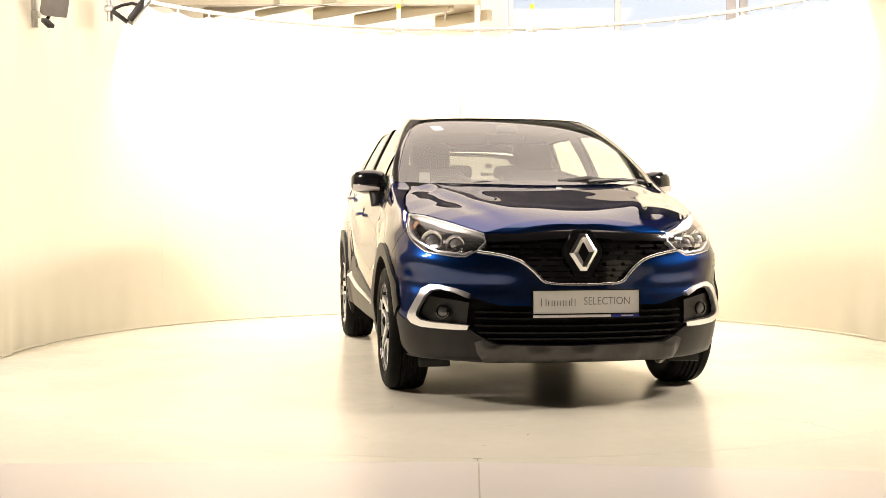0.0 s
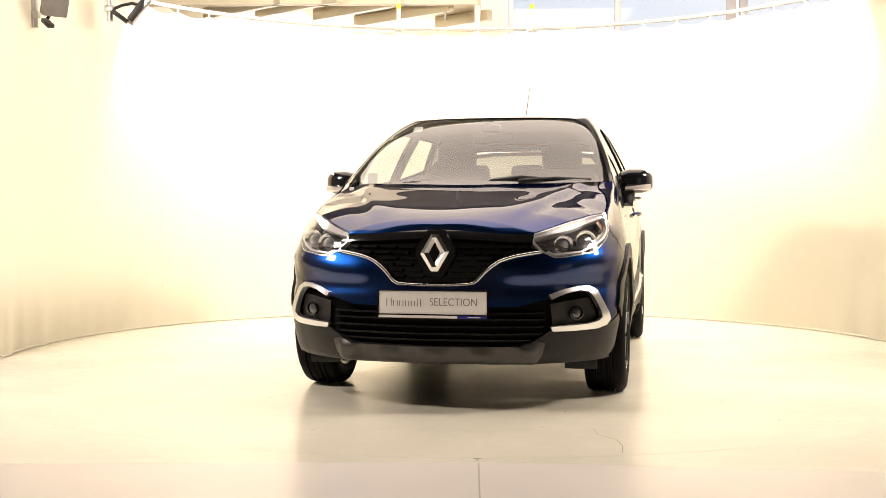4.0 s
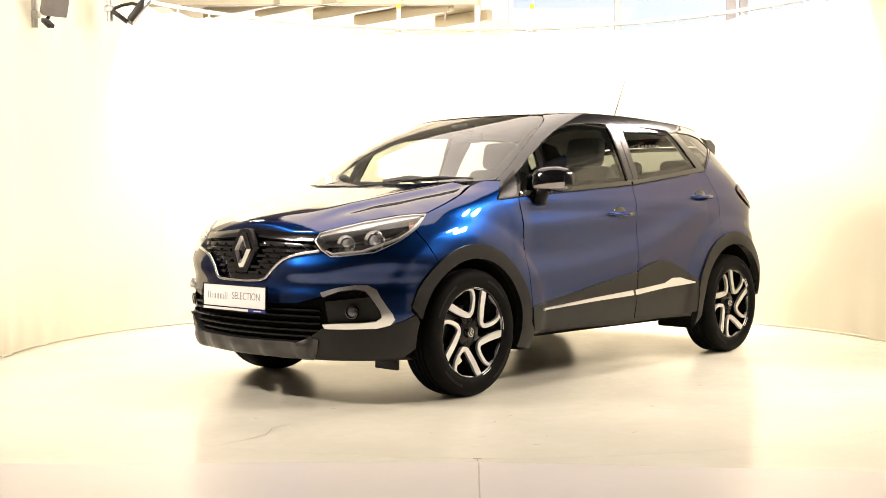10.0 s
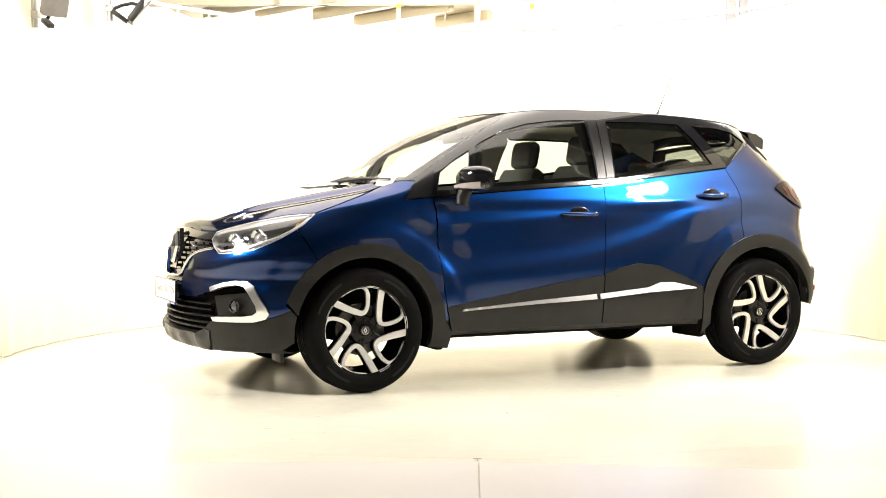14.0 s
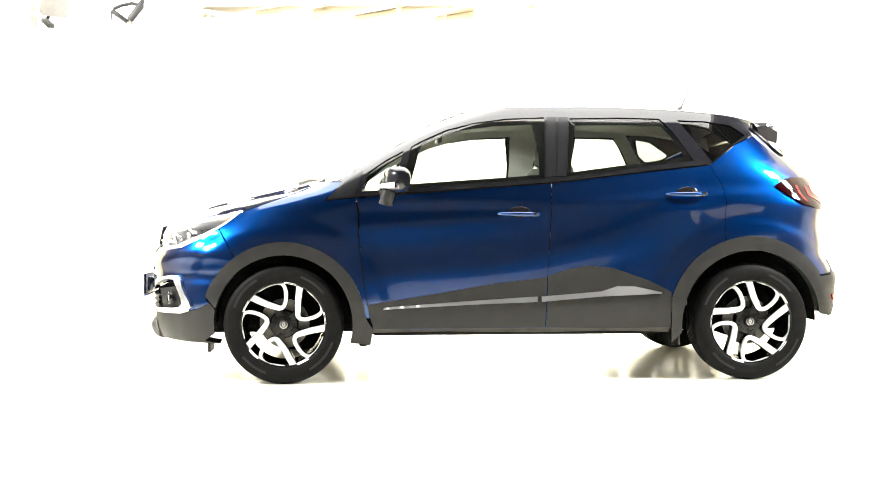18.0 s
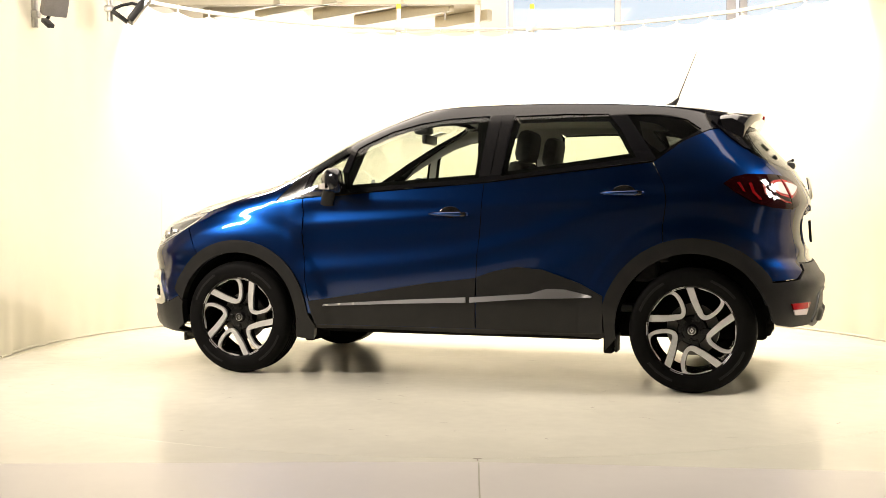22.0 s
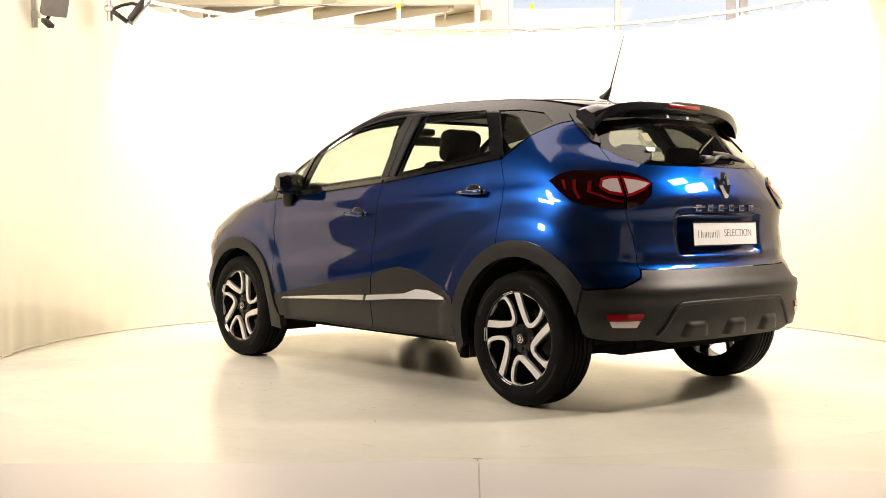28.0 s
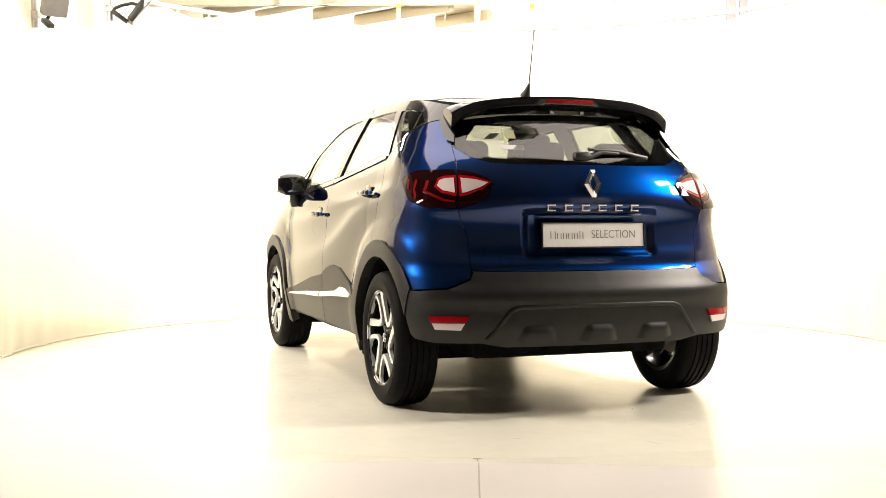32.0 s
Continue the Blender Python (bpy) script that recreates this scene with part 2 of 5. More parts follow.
for k in range(39):
    a = TIE0 + PITCH * k
    if radians(20) < a < radians(160):
        bm = bmesh.new()
        tube(bm, [ring_at(a, RR, RZ - 0.04), ring_at(a, RR - 0.02, RZ), ring_at(a, RR, RZ + 0.022), ring_at(a, RR + 0.02, RZ), ring_at(a, RR, RZ - 0.04)], 0.004, 6)
        part("tie", bm, CURTAIN, curtain)

rail = thing("curtain_rail", (0, 0, 0), "bent galvanised steel tube that carries the curtain", "rail")
bm = tube(bmesh.new(), [ring_at(A0 + (A1 - A0) * i / 120, RR, RZ) for i in range(121)], 0.018, 10)
part("pipe", bm, STEEL, rail)


def rail_post(a, grp="rail posts"):
    p = ring_at(a, RR + 0.03)
    post = thing("rail_post", (p.x, p.y, 0), "white steel post with a yellow cap behind the curtain rail", "post", grp)
    part("pole", finish(lathe(bmesh.new(), [(0.02, 0.0), (0.02, 2.82)], 16, "Z")), WALL_WHITE, post)
    part("cap", finish(lathe(bmesh.new(), [(0.0, 2.865), (0.018, 2.865), (0.022, 2.85), (0.022, 2.82), (0.019, 2.82)], 16, "Z")), YELLOW, post, "yellow plastic end cap")
    part("clamp", boxed((0, -0.03, RZ), (0.09, 0.06, 0.05), 0.008, pose(0, 0, 0, 0, 0, math.degrees(a) - 90)), STEEL, post)


for a in (103.0, 80.0):
    rail_post(radians(a))

# the hall round the studio
HX = 7.6


def slab(name, c, size, mat, label, cat):
    return tagged(part(name, boxed(c, size), mat, smooth=False), label, cat, kind="structure")


slab("wall_left", (-HX, -1.5, 2.7), (0.2, 21, 5.4), HALL_WALL, "grey hall wall beside the studio", "wall")
slab("wall_right", (HX, -1.5, 2.7), (0.2, 21, 5.4), HALL_WALL, "grey hall wall beside the studio", "wall")
slab("wall_behind", (0, -12, 2.7), (2 * HX - 0.2, 0.2, 5.4), HALL_WALL, "grey hall wall behind the camera", "wall")
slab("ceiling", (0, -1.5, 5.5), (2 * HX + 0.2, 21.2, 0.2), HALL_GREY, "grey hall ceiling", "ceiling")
slab("wall_back", (-3.5, 8.9, 2.7), (8.0, 0.2, 5.4), WALL_WHITE, "off-white hall wall behind the curtain", "wall")
slab("wall_back_sill", (4.0, 8.9, 1.1), (7.0, 0.2, 2.2), WALL_WHITE, "off-white wall under the hall windows", "wall")
slab("wall_back_lintel", (4.0, 8.9, 5.15), (7.0, 0.2, 0.5), WALL_WHITE, "off-white wall above the hall windows", "wall")
win = tagged(thing("window_1", (0, 8.86, 0), "tall hall window with grey metal frames", "window"), kind="structure")
for x0, x1 in ((0.53, 0.60), (2.02, 2.10), (3.58, 3.70), (3.76, 3.86), (5.30, 5.42), (6.90, 7.0)):
    part("window_frame", boxed(((x0 + x1) / 2, 0, 3.55), (x1 - x0, 0.10, 2.70), 0.008), FRAME_GREY, win, smooth=False)
for z in (2.23, 4.87):
    part("window_frame", boxed((3.76, 0.002, z), (6.44, 0.09, 0.06), 0.006), FRAME_GREY, win, smooth=False)
PANE = glass("hall_window_glass", (0.92, 0.95, 0.97))
for x0, x1 in ((0.60, 2.02), (2.10, 3.58), (3.86, 5.30), (5.42, 6.90)):
    ob = part("pane", boxed(((x0 + x1) / 2, 0.02, 3.55), (x1 - x0, 0.008, 2.58)), PANE, win, smooth=False)
    ob.visible_shadow = False

for y in (-6.5, -4.0, -1.5, 1.0, 3.5):
    bm = bmesh.new()
    box(bm, (0, y, 5.30), (2 * HX - 0.2, 0.16, 0.015))
    box(bm, (0, y, 5.20), (2 * HX - 0.2, 0.02, 0.20))
    box(bm, (0, y, 5.10), (2 * HX - 0.2, 0.16, 0.015))
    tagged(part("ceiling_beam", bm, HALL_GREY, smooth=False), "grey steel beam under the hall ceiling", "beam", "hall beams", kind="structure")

# frame and hangers made up to carry the added overhead fill
sb = thing("overhead_fill_frame", (0, 1.3, 4.63), "white frame of the added overhead fill, unseen above the turntable", "light panel")
bm = bmesh.new()
for c, sz in (((0, 3.24, 0), (5.96, 0.05, 0.14)), ((0, -3.24, 0), (5.96, 0.05, 0.14)), ((2.955, 0, 0), (0.05, 6.43, 0.14)), ((-2.955, 0, 0), (0.05, 6.43, 0.14))):
    box(bm, c, sz, 0.005)
part("frame", bm, WALL_WHITE, sb, smooth=False)
for x in (-2.9, 2.9):
    for y in (-3.1, 3.1):
        part("hanger", tube(bmesh.new(), [(x, y, 0.06), (x, y, 0.77)], 0.006, 6), STEEL, sb)

screen = thing("partition_screen", pose(4.1, -5.3, 0, 0, 0, 55), "plain pale partition screen standing in the hall", "partition")
part("panel", boxed((0, 0, 1.27), (1.1, 0.04, 2.3), 0.006), WALL_WHITE, screen, smooth=False)
for x in (-0.45, 0.45):
    part("foot", boxed((x, 0, 0.06), (0.06, 0.5, 0.12), 0.01), FRAME_GREY, screen, smooth=False)

# mezzanine with joists over the back of the studio
mez = thing("mezzanine", (-1.45, 6.6, 3.3), "cream steel mezzanine with a tan underside, seen from below", "mezzanine")
part("deck", boxed((-1.40, 0.45, 0.13), (1.6, 2.9, 0.05)), CREAM_STEEL, mez, "cream boards", smooth=False)
part("deck", boxed((0.45, 0.45, 0.13), (2.1, 2.9, 0.05)), OCHRE_BOARD, mez, "tan boards", smooth=False)
turn = pose(0, 0, 0, 0, 0, -42.5)
for x, y, ln in ((0.15, -0.53, 1.6), (0.62, -0.05, 1.66), (1.35, 0.36, 0.9), (-0.55, -0.70, 1.5), (-1.2, -0.6, 1.5)):
    part("joist", boxed((0, 0, 0), (ln, 0.09, 0.14), 0.01, Matrix.Translation((x, y, 0.03)) @ turn), CREAM_STEEL, mez, smooth=False)
part("edge_beam", boxed((-0.35, -1.02, 0.06), (3.75, 0.08, 0.20), 0.01), CREAM_STEEL, mez, smooth=False)
part("edge_beam", boxed((1.53, 0.45, 0.06), (0.07, 2.9, 0.20), 0.01), CREAM_STEEL, mez, smooth=False)
for x, y in ((-2.1, 1.75), (1.4, 1.80)):
    part("column", boxed((x, y, -1.65), (0.10, 0.10, 3.30), 0.008), CREAM_STEEL, mez, smooth=False)
part("drop_rod", finish(tube(bmesh.new(), [(1.15, -0.45, -0.11), (1.15, -0.45, 2.1)], 0.012, 8)), STEEL, mez)

# flood lamps hung over the curtain
def flood(x, y, z, rz, tilt, grey, size=(0.055, 0.20, 0.30)):
    f = thing("flood_lamp", (x, y, z), "studio flood lamp hung by a clamp from a steel pipe", "lamp", "studio flood lamps")
    m = pose(0, 0, 0, 0, tilt, rz)
    part("housing", boxed((0.10, 0, 0.10), size, 0.012, m), LAMP_GREY if grey else LAMP_BLACK, f, "grey metal housing" if grey else "black metal housing")
    part("bracket", boxed((0.02, 0, -0.06), (0.14, 0.05, 0.03), 0.006, m), LAMP_BLACK, f)
    part("bracket_arm", finish(tube(bmesh.new(), [m @ Vector(q) for q in ((-0.06, 0.02, -0.06), (-0.02, 0.03, 0.02), (0.03, 0.03, 0.08), (0.09, 0.02, 0.10))], 0.012, 8)), LAMP_BLACK, f)
    part("pipe", finish(tube(bmesh.new(), [(-0.10, 0.02, -0.09), (-0.12, 0.02, 3.0)], 0.025, 12)), STEEL, f, "galvanised steel pipe")
    part("clamp", boxed((-0.10, 0.02, 0.0), (0.07, 0.07, 0.05), 0.01), STEEL, f)
    return f


flood(-2.60, 1.20, 2.46, 17, 36, False)
flood(-2.92, 0.55, 2.31, -50, 25, True, (0.08, 0.17, 0.16))
flood(2.98, 1.10, 2.62, 180, 24, False)
for x, y, z, rz in ((-3.57, -2.58, 2.90, 40), (-3.80, -2.33, 2.47, 40), (3.60, -1.80, 2.90, 145), (3.78, -1.58, 2.47, 145)):
    flood(x, y, z, rz, 28, False)

# floor marks: scuffs that turn with the table, a T mark on the fixed floor
scuffs = bmesh.new()
rnd = random.Random(7)


def streak(bm, x, y, ang, ln, w, z=0.0012):
    c, s = math.cos(ang), math.sin(ang)
    pts = []
    n = 5
    for i in range(n):
        t = i / (n - 1) - 0.5
        bend = 0.06 * ln * math.sin(i * 1.9 + x * 9)
        hw = w * (0.35 + 0.65 * math.sin(math.pi * (i + 0.5) / n))
        pts.append((x + c * t * ln - s * (bend + hw), y + s * t * ln + c * (bend + hw), x + c * t * ln - s * (bend - hw), y + s * t * ln + c * (bend - hw)))
    vs = [(bm.verts.new((a, b, z)), bm.verts.new((p, q, z))) for a, b, p, q in pts]
    for i in range(n - 1):
        bm.faces.new((vs[i][0], vs[i][1], vs[i + 1][1], vs[i + 1][0]))


streak(scuffs, 2.47, 1.04, radians(19.8), 0.50, 0.0022)
for x, y in ((0.0, 1.68), (-0.08, 1.55), (-0.11, 1.766), (-0.44, 1.62), (0.39, -0.14), (0.05, -0.52), (-0.41, -0.01), (-1.36, 1.81), (-0.37, 2.55), (1.57, 1.57), (-0.28, 1.71), (-0.17, 2.47), (-1.75, 2.15), (-1.07, 1.67), (-2.76, 0.25)):
    streak(scuffs, x, y, rnd.uniform(-0.5, 0.5), rnd.uniform(0.03, 0.09), rnd.uniform(0.0015, 0.004))
for i in range(110):
    r, a = 2.8 * math.sqrt(rnd.random()), rnd.uniform(0, 6.283)
    streak(scuffs, r * math.cos(a), r * math.sin(a), rnd.uniform(0, 3.14), rnd.uniform(0.008, 0.05), rnd.uniform(0.001, 0.003))
tagged(part("scuffing", finish(scuffs), SCUFF, turntable, "small dark scuffs and scratches", smooth=False), kind="stuff")
bm = bmesh.new()
box(bm, (0.027, -2.990, 0.0015), (0.035, 0.006, 0.001))
box(bm, (0.027, -3.010, 0.0015), (0.006, 0.035, 0.001))
tagged(part("floor_mark", bm, SCUFF, smooth=False), "small dark T-shaped mark painted on the studio floor", "floor mark")
# ---- the car's skin: one smooth surface P(s, z), s running from the nose's middle along the left flank to the tail's middle ----


def soft_step(a, b, v):
    t = np.clip((np.asarray(v, float) - a) / (b - a), 0, 1)
    return t * t * (3 - 2 * t)


def table(keys, values):
    """A smooth curve through a few design values (monotone cubic)."""
    k, v = np.array(keys, float), np.array(values, float)
    h, d = np.diff(k), np.diff(v) / np.diff(k)
    m = np.zeros(len(k))
    m[0], m[-1] = d[0], d[-1]
    for i in range(1, len(k) - 1):
        if d[i - 1] * d[i] > 0:
            w1, w2 = 2 * h[i] + h[i - 1], h[i] + 2 * h[i - 1]
            m[i] = (w1 + w2) / (w1 / d[i - 1] + w2 / d[i])

    def f(x):
        x = np.clip(np.asarray(x, float), k[0], k[-1])
        i = np.clip(np.searchsorted(k, x) - 1, 0, len(k) - 2)
        t = (x - k[i]) / h[i]
        return ((1 + 2 * t) * (1 - t) ** 2 * v[i] + t * (1 - t) ** 2 * h[i] * m[i]
                + t * t * (3 - 2 * t) * v[i + 1] + t * t * (t - 1) * h[i] * m[i + 1])
    return f


HALF = table((0.16, 0.25, 0.35, 0.46, 0.60, 0.75, 0.88, 0.98, 1.05, 1.12, 1.20, 1.30, 1.40, 1.47, 1.53, 1.58),
             (0.800, 0.835, 0.855, 0.868, 0.868, 0.868, 0.864, 0.850, 0.830, 0.806, 0.772, 0.727, 0.676, 0.636, 0.590, 0.54))
NOSE = table((0.16, 0.22, 0.30, 0.40, 0.52, 0.62, 0.75, 0.84, 0.90, 0.96, 1.02, 1.08, 1.20, 1.30, 1.40, 1.47, 1.53, 1.58),
             (2.03, 2.09, 2.125, 2.135, 2.135, 2.12, 2.095, 2.06, 1.99, 1.86, 1.62, 1.34, 1.07, 0.90, 0.71, 0.54, 0.36, 0.15))
TAIL = table((0.16, 0.24, 0.33, 0.45, 0.56, 0.64, 0.72, 0.88, 1.06, 1.16, 1.28, 1.38, 1.47, 1.53, 1.58),
             (-1.80, -1.86, -1.93, -1.955, -1.955, -1.925, -1.875, -1.875, -1.865, -1.82, -1.71, -1.625, -1.545, -1.49, -1.44))
NOSE_MID = table((0.16, 0.70, 0.93, 1.10, 1.30, 1.50, 1.58), (0.90, 0.90, 0.62, 0.46, 0.20, -0.20, -0.35))
TAIL_MID = table((0.16, 0.90, 1.10, 1.30, 1.50, 1.58), (-0.95, -0.95, -0.90, -0.80, -0.70, -0.65))
NOSE_N = table((0.16, 0.60, 0.80, 0.93, 1.15, 1.58), (6.4, 6.4, 6.6, 5.6, 6.5, 6.5))
TAIL_N = table((0.16, 0.34, 0.50, 0.60, 0.80, 0.98, 1.25, 1.58), (8.0, 9.0, 9.0, 8.6, 8.4, 7.6, 5.5, 5.0))


SHOULDER = table((-1.6, -1.2, -0.9, -0.55, -0.15, 0.144, 0.5, 0.885, 1.1), (1.04, 1.035, 1.02, 0.985, 0.950, 0.915, 0.885, 0.862, 0.85))
LIP = table((-1.3, -1.0, -0.8, -0.5, -0.3, -0.11, 0.4, 0.87, 1.0), (1.01, 0.975, 0.915, 0.800, 0.735, 0.685, 0.615, 0.585, 0.58))


def corner_table(n, m, lx, ly):
    """Even steps along a rounded corner: tables of s, along-fraction and across-fraction."""
    a = np.concatenate([np.linspace(0, 1, 1500) ** 2 * 1.2, math.pi / 2 - np.geomspace(math.pi / 2 - 1.2001, 1e-12, 3000), [math.pi / 2]])
    d, c = np.abs(np.cos(a)) ** (2 / n), np.sin(a) ** (2 / m)
    d[-1] = 0.0
    ln = np.concatenate([[0], np.cumsum(np.hypot(np.diff(d) * lx, np.diff(c) * ly))])
    return ln / ln[-1], d, c


NS, ND, NC = corner_table(6.0, 1.85, 1.23, 0.87)
TS, TD, TC = corner_table(7.0, 2.0, 1.0, 0.87)


def skin(s, z):
    """x, y of the left half. s: 0..1 nose corner (0 at the middle), 1..2 flank, 2..3 tail corner."""
    s, z = np.asarray(s, float), np.asarray(z, float)
    w, xm, xt = HALF(z), NOSE_MID(z), TAIL_MID(z)
    f, r = np.clip(s, 0, 1), np.clip(3 - s, 0, 1)
    nose = xm + (NOSE(z) - xm) * np.interp(f, NS, ND) ** (6.0 / NOSE_N(z))
    tail = xt + (TAIL(z) - xt) * np.interp(r, TS, TD) ** (7.0 / TAIL_N(z))
    x = np.where(s < 1, nose, np.where(s > 2, tail, xm + (xt - xm) * np.clip(s - 1, 0, 1)))
    y = w * np.where(s < 1, np.interp(f, NS, NC), np.where(s > 2, np.interp(r, TS, TC), 1.0))
    # swellings over the wheels
    side = soft_step(0.45, 0.75, y)
    for cx in (1.303, -1.303):
        r = np.hypot(x - cx, z - 0.33)
        y = y + side * (0.018 * np.exp(-((r - 0.42) / 0.13) ** 2) + 0.006 * soft_step(0.60, 0.54, r)) * soft_step(1.0, 0.8, z)
    # the flank is bowed a little in plan
    y = y - side * 0.018 * np.minimum(np.abs(x) / 0.95, 1.06) ** 2 * soft_step(1.25, 1.0, z)
    # shoulder crease with the channel of the handles above it, the doors' hollow, and the lip that rises into the haunch
    mid = soft_step(-1.60, -1.20, x) * soft_step(1.02, 0.84, x)
    d = z - SHOULDER(x)
    y = y + side * mid * 0.0085 * np.exp(-(d / np.where(d > 0, 0.042, 0.075)) ** 2)
    mid = soft_step(-1.25, -0.95, x) * soft_step(0.98, 0.80, x)
    d = z - LIP(x)
    hollow = np.where(d > 0, np.exp(-(np.maximum(d, 0) / 0.085) ** 2), 1.0 - 0.35 * soft_step(0.0, -0.20, d))
    y = y + side * mid * (0.021 * hollow - 0.012) * soft_step(1.02, 0.94, z)
    # the cheeks of the front bumper
    nose = soft_step(1.40, 1.72, x) * soft_step(0.22, 0.42, y)
    cheek = 0.016 * np.exp(-((z - 0.665 - 0.05 * soft_step(0.45, 0.8, y)) / 0.05) ** 2) - 0.010 * np.exp(-((z - 0.585) / 0.035) ** 2)
    x, y = x + nose * cheek * 0.9, y + nose * side * cheek * 0.5
    # the tail's ridge by the lamps and its lower lip
    rear = soft_step(-1.45, -1.70, x)
    fold = 0.014 * np.exp(-((z - 0.985) / 0.055) ** 2) - 0.010 * np.exp(-((z - 0.86) / 0.07) ** 2) + 0.012 * np.exp(-((z - 0.735) / 0.035) ** 2) * soft_step(0.66, 0.52, y)
    x, y = x - rear * fold, y + rear * side * fold * 0.5
    return x, y


def skin_point(s, z, off=0.0):
    """Points of the skin (n x 3) and their outward normals, pushed out by off."""
    s, z = np.asarray(s, float), np.asarray(z, float)
    e = 2e-3
    x, y = skin(s, z)
    s0, s1 = np.clip(s - e, 0, 3), np.clip(s + e, 0, 3)
    xa, ya = skin(s0, z)
    xb, yb = skin(s1, z)
    xc, yc = skin(s, z - e)
    xd, yd = skin(s, z + e)
    ds = np.stack([xb - xa, yb - ya, np.zeros_like(x)], -1)
    dz = np.stack([xd - xc, yd - yc, np.full_like(x, 2 * e)], -1)
    nn = np.cross(ds, dz)
    nn /= np.linalg.norm(nn, axis=-1, keepdims=True) + 1e-12
    p = np.stack([x, y, z], -1)
    return p + nn * off, nn


S_TAB = np.concatenate([np.linspace(0, 0.9, 300), 1 - np.geomspace(0.1, 1e-7, 500)[1:], np.linspace(1, 2, 150), 2 + np.geomspace(1e-7, 0.1, 500), np.linspace(2.1, 3, 300)[1:]])


def s_at_x(x, z):
    xs = skin(S_TAB, np.full_like(S_TAB, z))[0]
    return float(np.interp(-x, -xs, S_TAB))


def s_front(y, z):
    k = S_TAB <= 1.3
    ys = np.maximum.accumulate(skin(S_TAB[k], np.full(k.sum(), z))[1])
    return float(np.interp(abs(y), ys + np.arange(k.sum()) * 1e-9, S_TAB[k]))


def s_back(y, z):
    k = S_TAB >= 1.9
    ys = np.maximum.accumulate(skin(S_TAB[k], np.full(k.sum(), z))[1][::-1])
    return float(np.interp(abs(y), ys + np.arange(k.sum()) * 1e-9, S_TAB[k][::-1]))
# ---- panels cut out of the skin ----
from mathutils.geometry import delaunay_2d_cdt

U = 1.65  # metres of skin for one unit of s, about


class Spot(tuple):
    """A place (s, z) on the skin that remembers how it was named."""
    kind, val = "", 0.0


def spot(s, z, kind, val):
    q = Spot((s, z))
    q.kind, q.val = kind, val
    return q


def X(x, z):
    return spot(s_at_x(x, z), z, "x", x)


def F(y, z):
    return spot(s_front(y, z), z, "f", y)


def B(y, z):
    return spot(s_back(y, z), z, "b", y)


def resolve(outline):
    """Adds steps between spots of one kind, so that edges run straight on the car."""
    make = {"x": X, "f": F, "b": B}
    out, k = [], len(outline)
    for i in range(k):
        a, b = outline[i], outline[(i + 1) % k]
        out.append((a[0], a[1]))
        ka = a.kind if isinstance(a, Spot) else ""
        kb = b.kind if isinstance(b, Spot) else ""
        if ka and ka == kb:
            n = int(math.hypot(b.val - a.val, b[1] - a[1]) / 0.06)
            for j in range(1, n + 1):
                t = j / (n + 1)
                out.append(tuple(make[ka](a.val + (b.val - a.val) * t, a[1] + (b[1] - a[1]) * t)))
    return out


def arch(cx, r, a0, a1, n=14, cz=0.33, sq=1.0):
    """Points on a wheel arch, by the angle from straight ahead."""
    out = []
    for i in range(n + 1):
        a = radians(a0 + (a1 - a0) * i / n)
        out.append(X(cx + r * math.cos(a), max(0.17, cz + sq * r * math.sin(a))))
    return out


def dense(poly, step, closed=True):
    out, k = [], len(poly)
    for i in range(k if closed else k - 1):
        a, b = np.array(poly[i]), np.array(poly[(i + 1) % k])
        n = max(1, int(np.linalg.norm(b - a) / step + 0.5))
        out += [a + (b - a) * j / n for j in range(n)]
    if not closed:
        out.append(np.array(poly[-1]))
    return np.array(out)


def inset(poly, d):
    """Moves a closed outline inwards by d."""
    p = np.array(poly)
    area = np.sum(p[:, 0] * np.roll(p[:, 1], -1) - np.roll(p[:, 0], -1) * p[:, 1])
    e = np.roll(p, -1, 0) - p
    e /= np.linalg.norm(e, axis=1, keepdims=True) + 1e-12
    nrm = np.stack([-e[:, 1], e[:, 0]], 1) * (1 if area > 0 else -1)
    m = nrm + np.roll(nrm, 1, 0)
    m /= np.maximum(np.sum(m * m, 1, keepdims=True) / 2, 0.5)
    return p + m * d


def inside(pts, poly):
    x, y = pts[:, 0][:, None], pts[:, 1][:, None]
    a, b = poly, np.roll(poly, -1, 0)
    cr = (a[:, 1] > y) != (b[:, 1] > y)
    xx = a[:, 0] + (y - a[:, 1]) * (b[:, 0] - a[:, 0]) / np.where(b[:, 1] == a[:, 1], 1e-12, b[:, 1] - a[:, 1])
    return (np.sum(cr & (x < xx), 1) % 2) == 1


def near(pts, poly):
    a, b = poly[None], np.roll(poly, -1, 0)[None]
    p = pts[:, None]
    t = np.clip(np.sum((p - a) * (b - a), -1) / (np.sum((b - a) ** 2, -1) + 1e-12), 0, 1)
    return np.min(np.linalg.norm(p - a - t[..., None] * (b - a), axis=-1), 1)


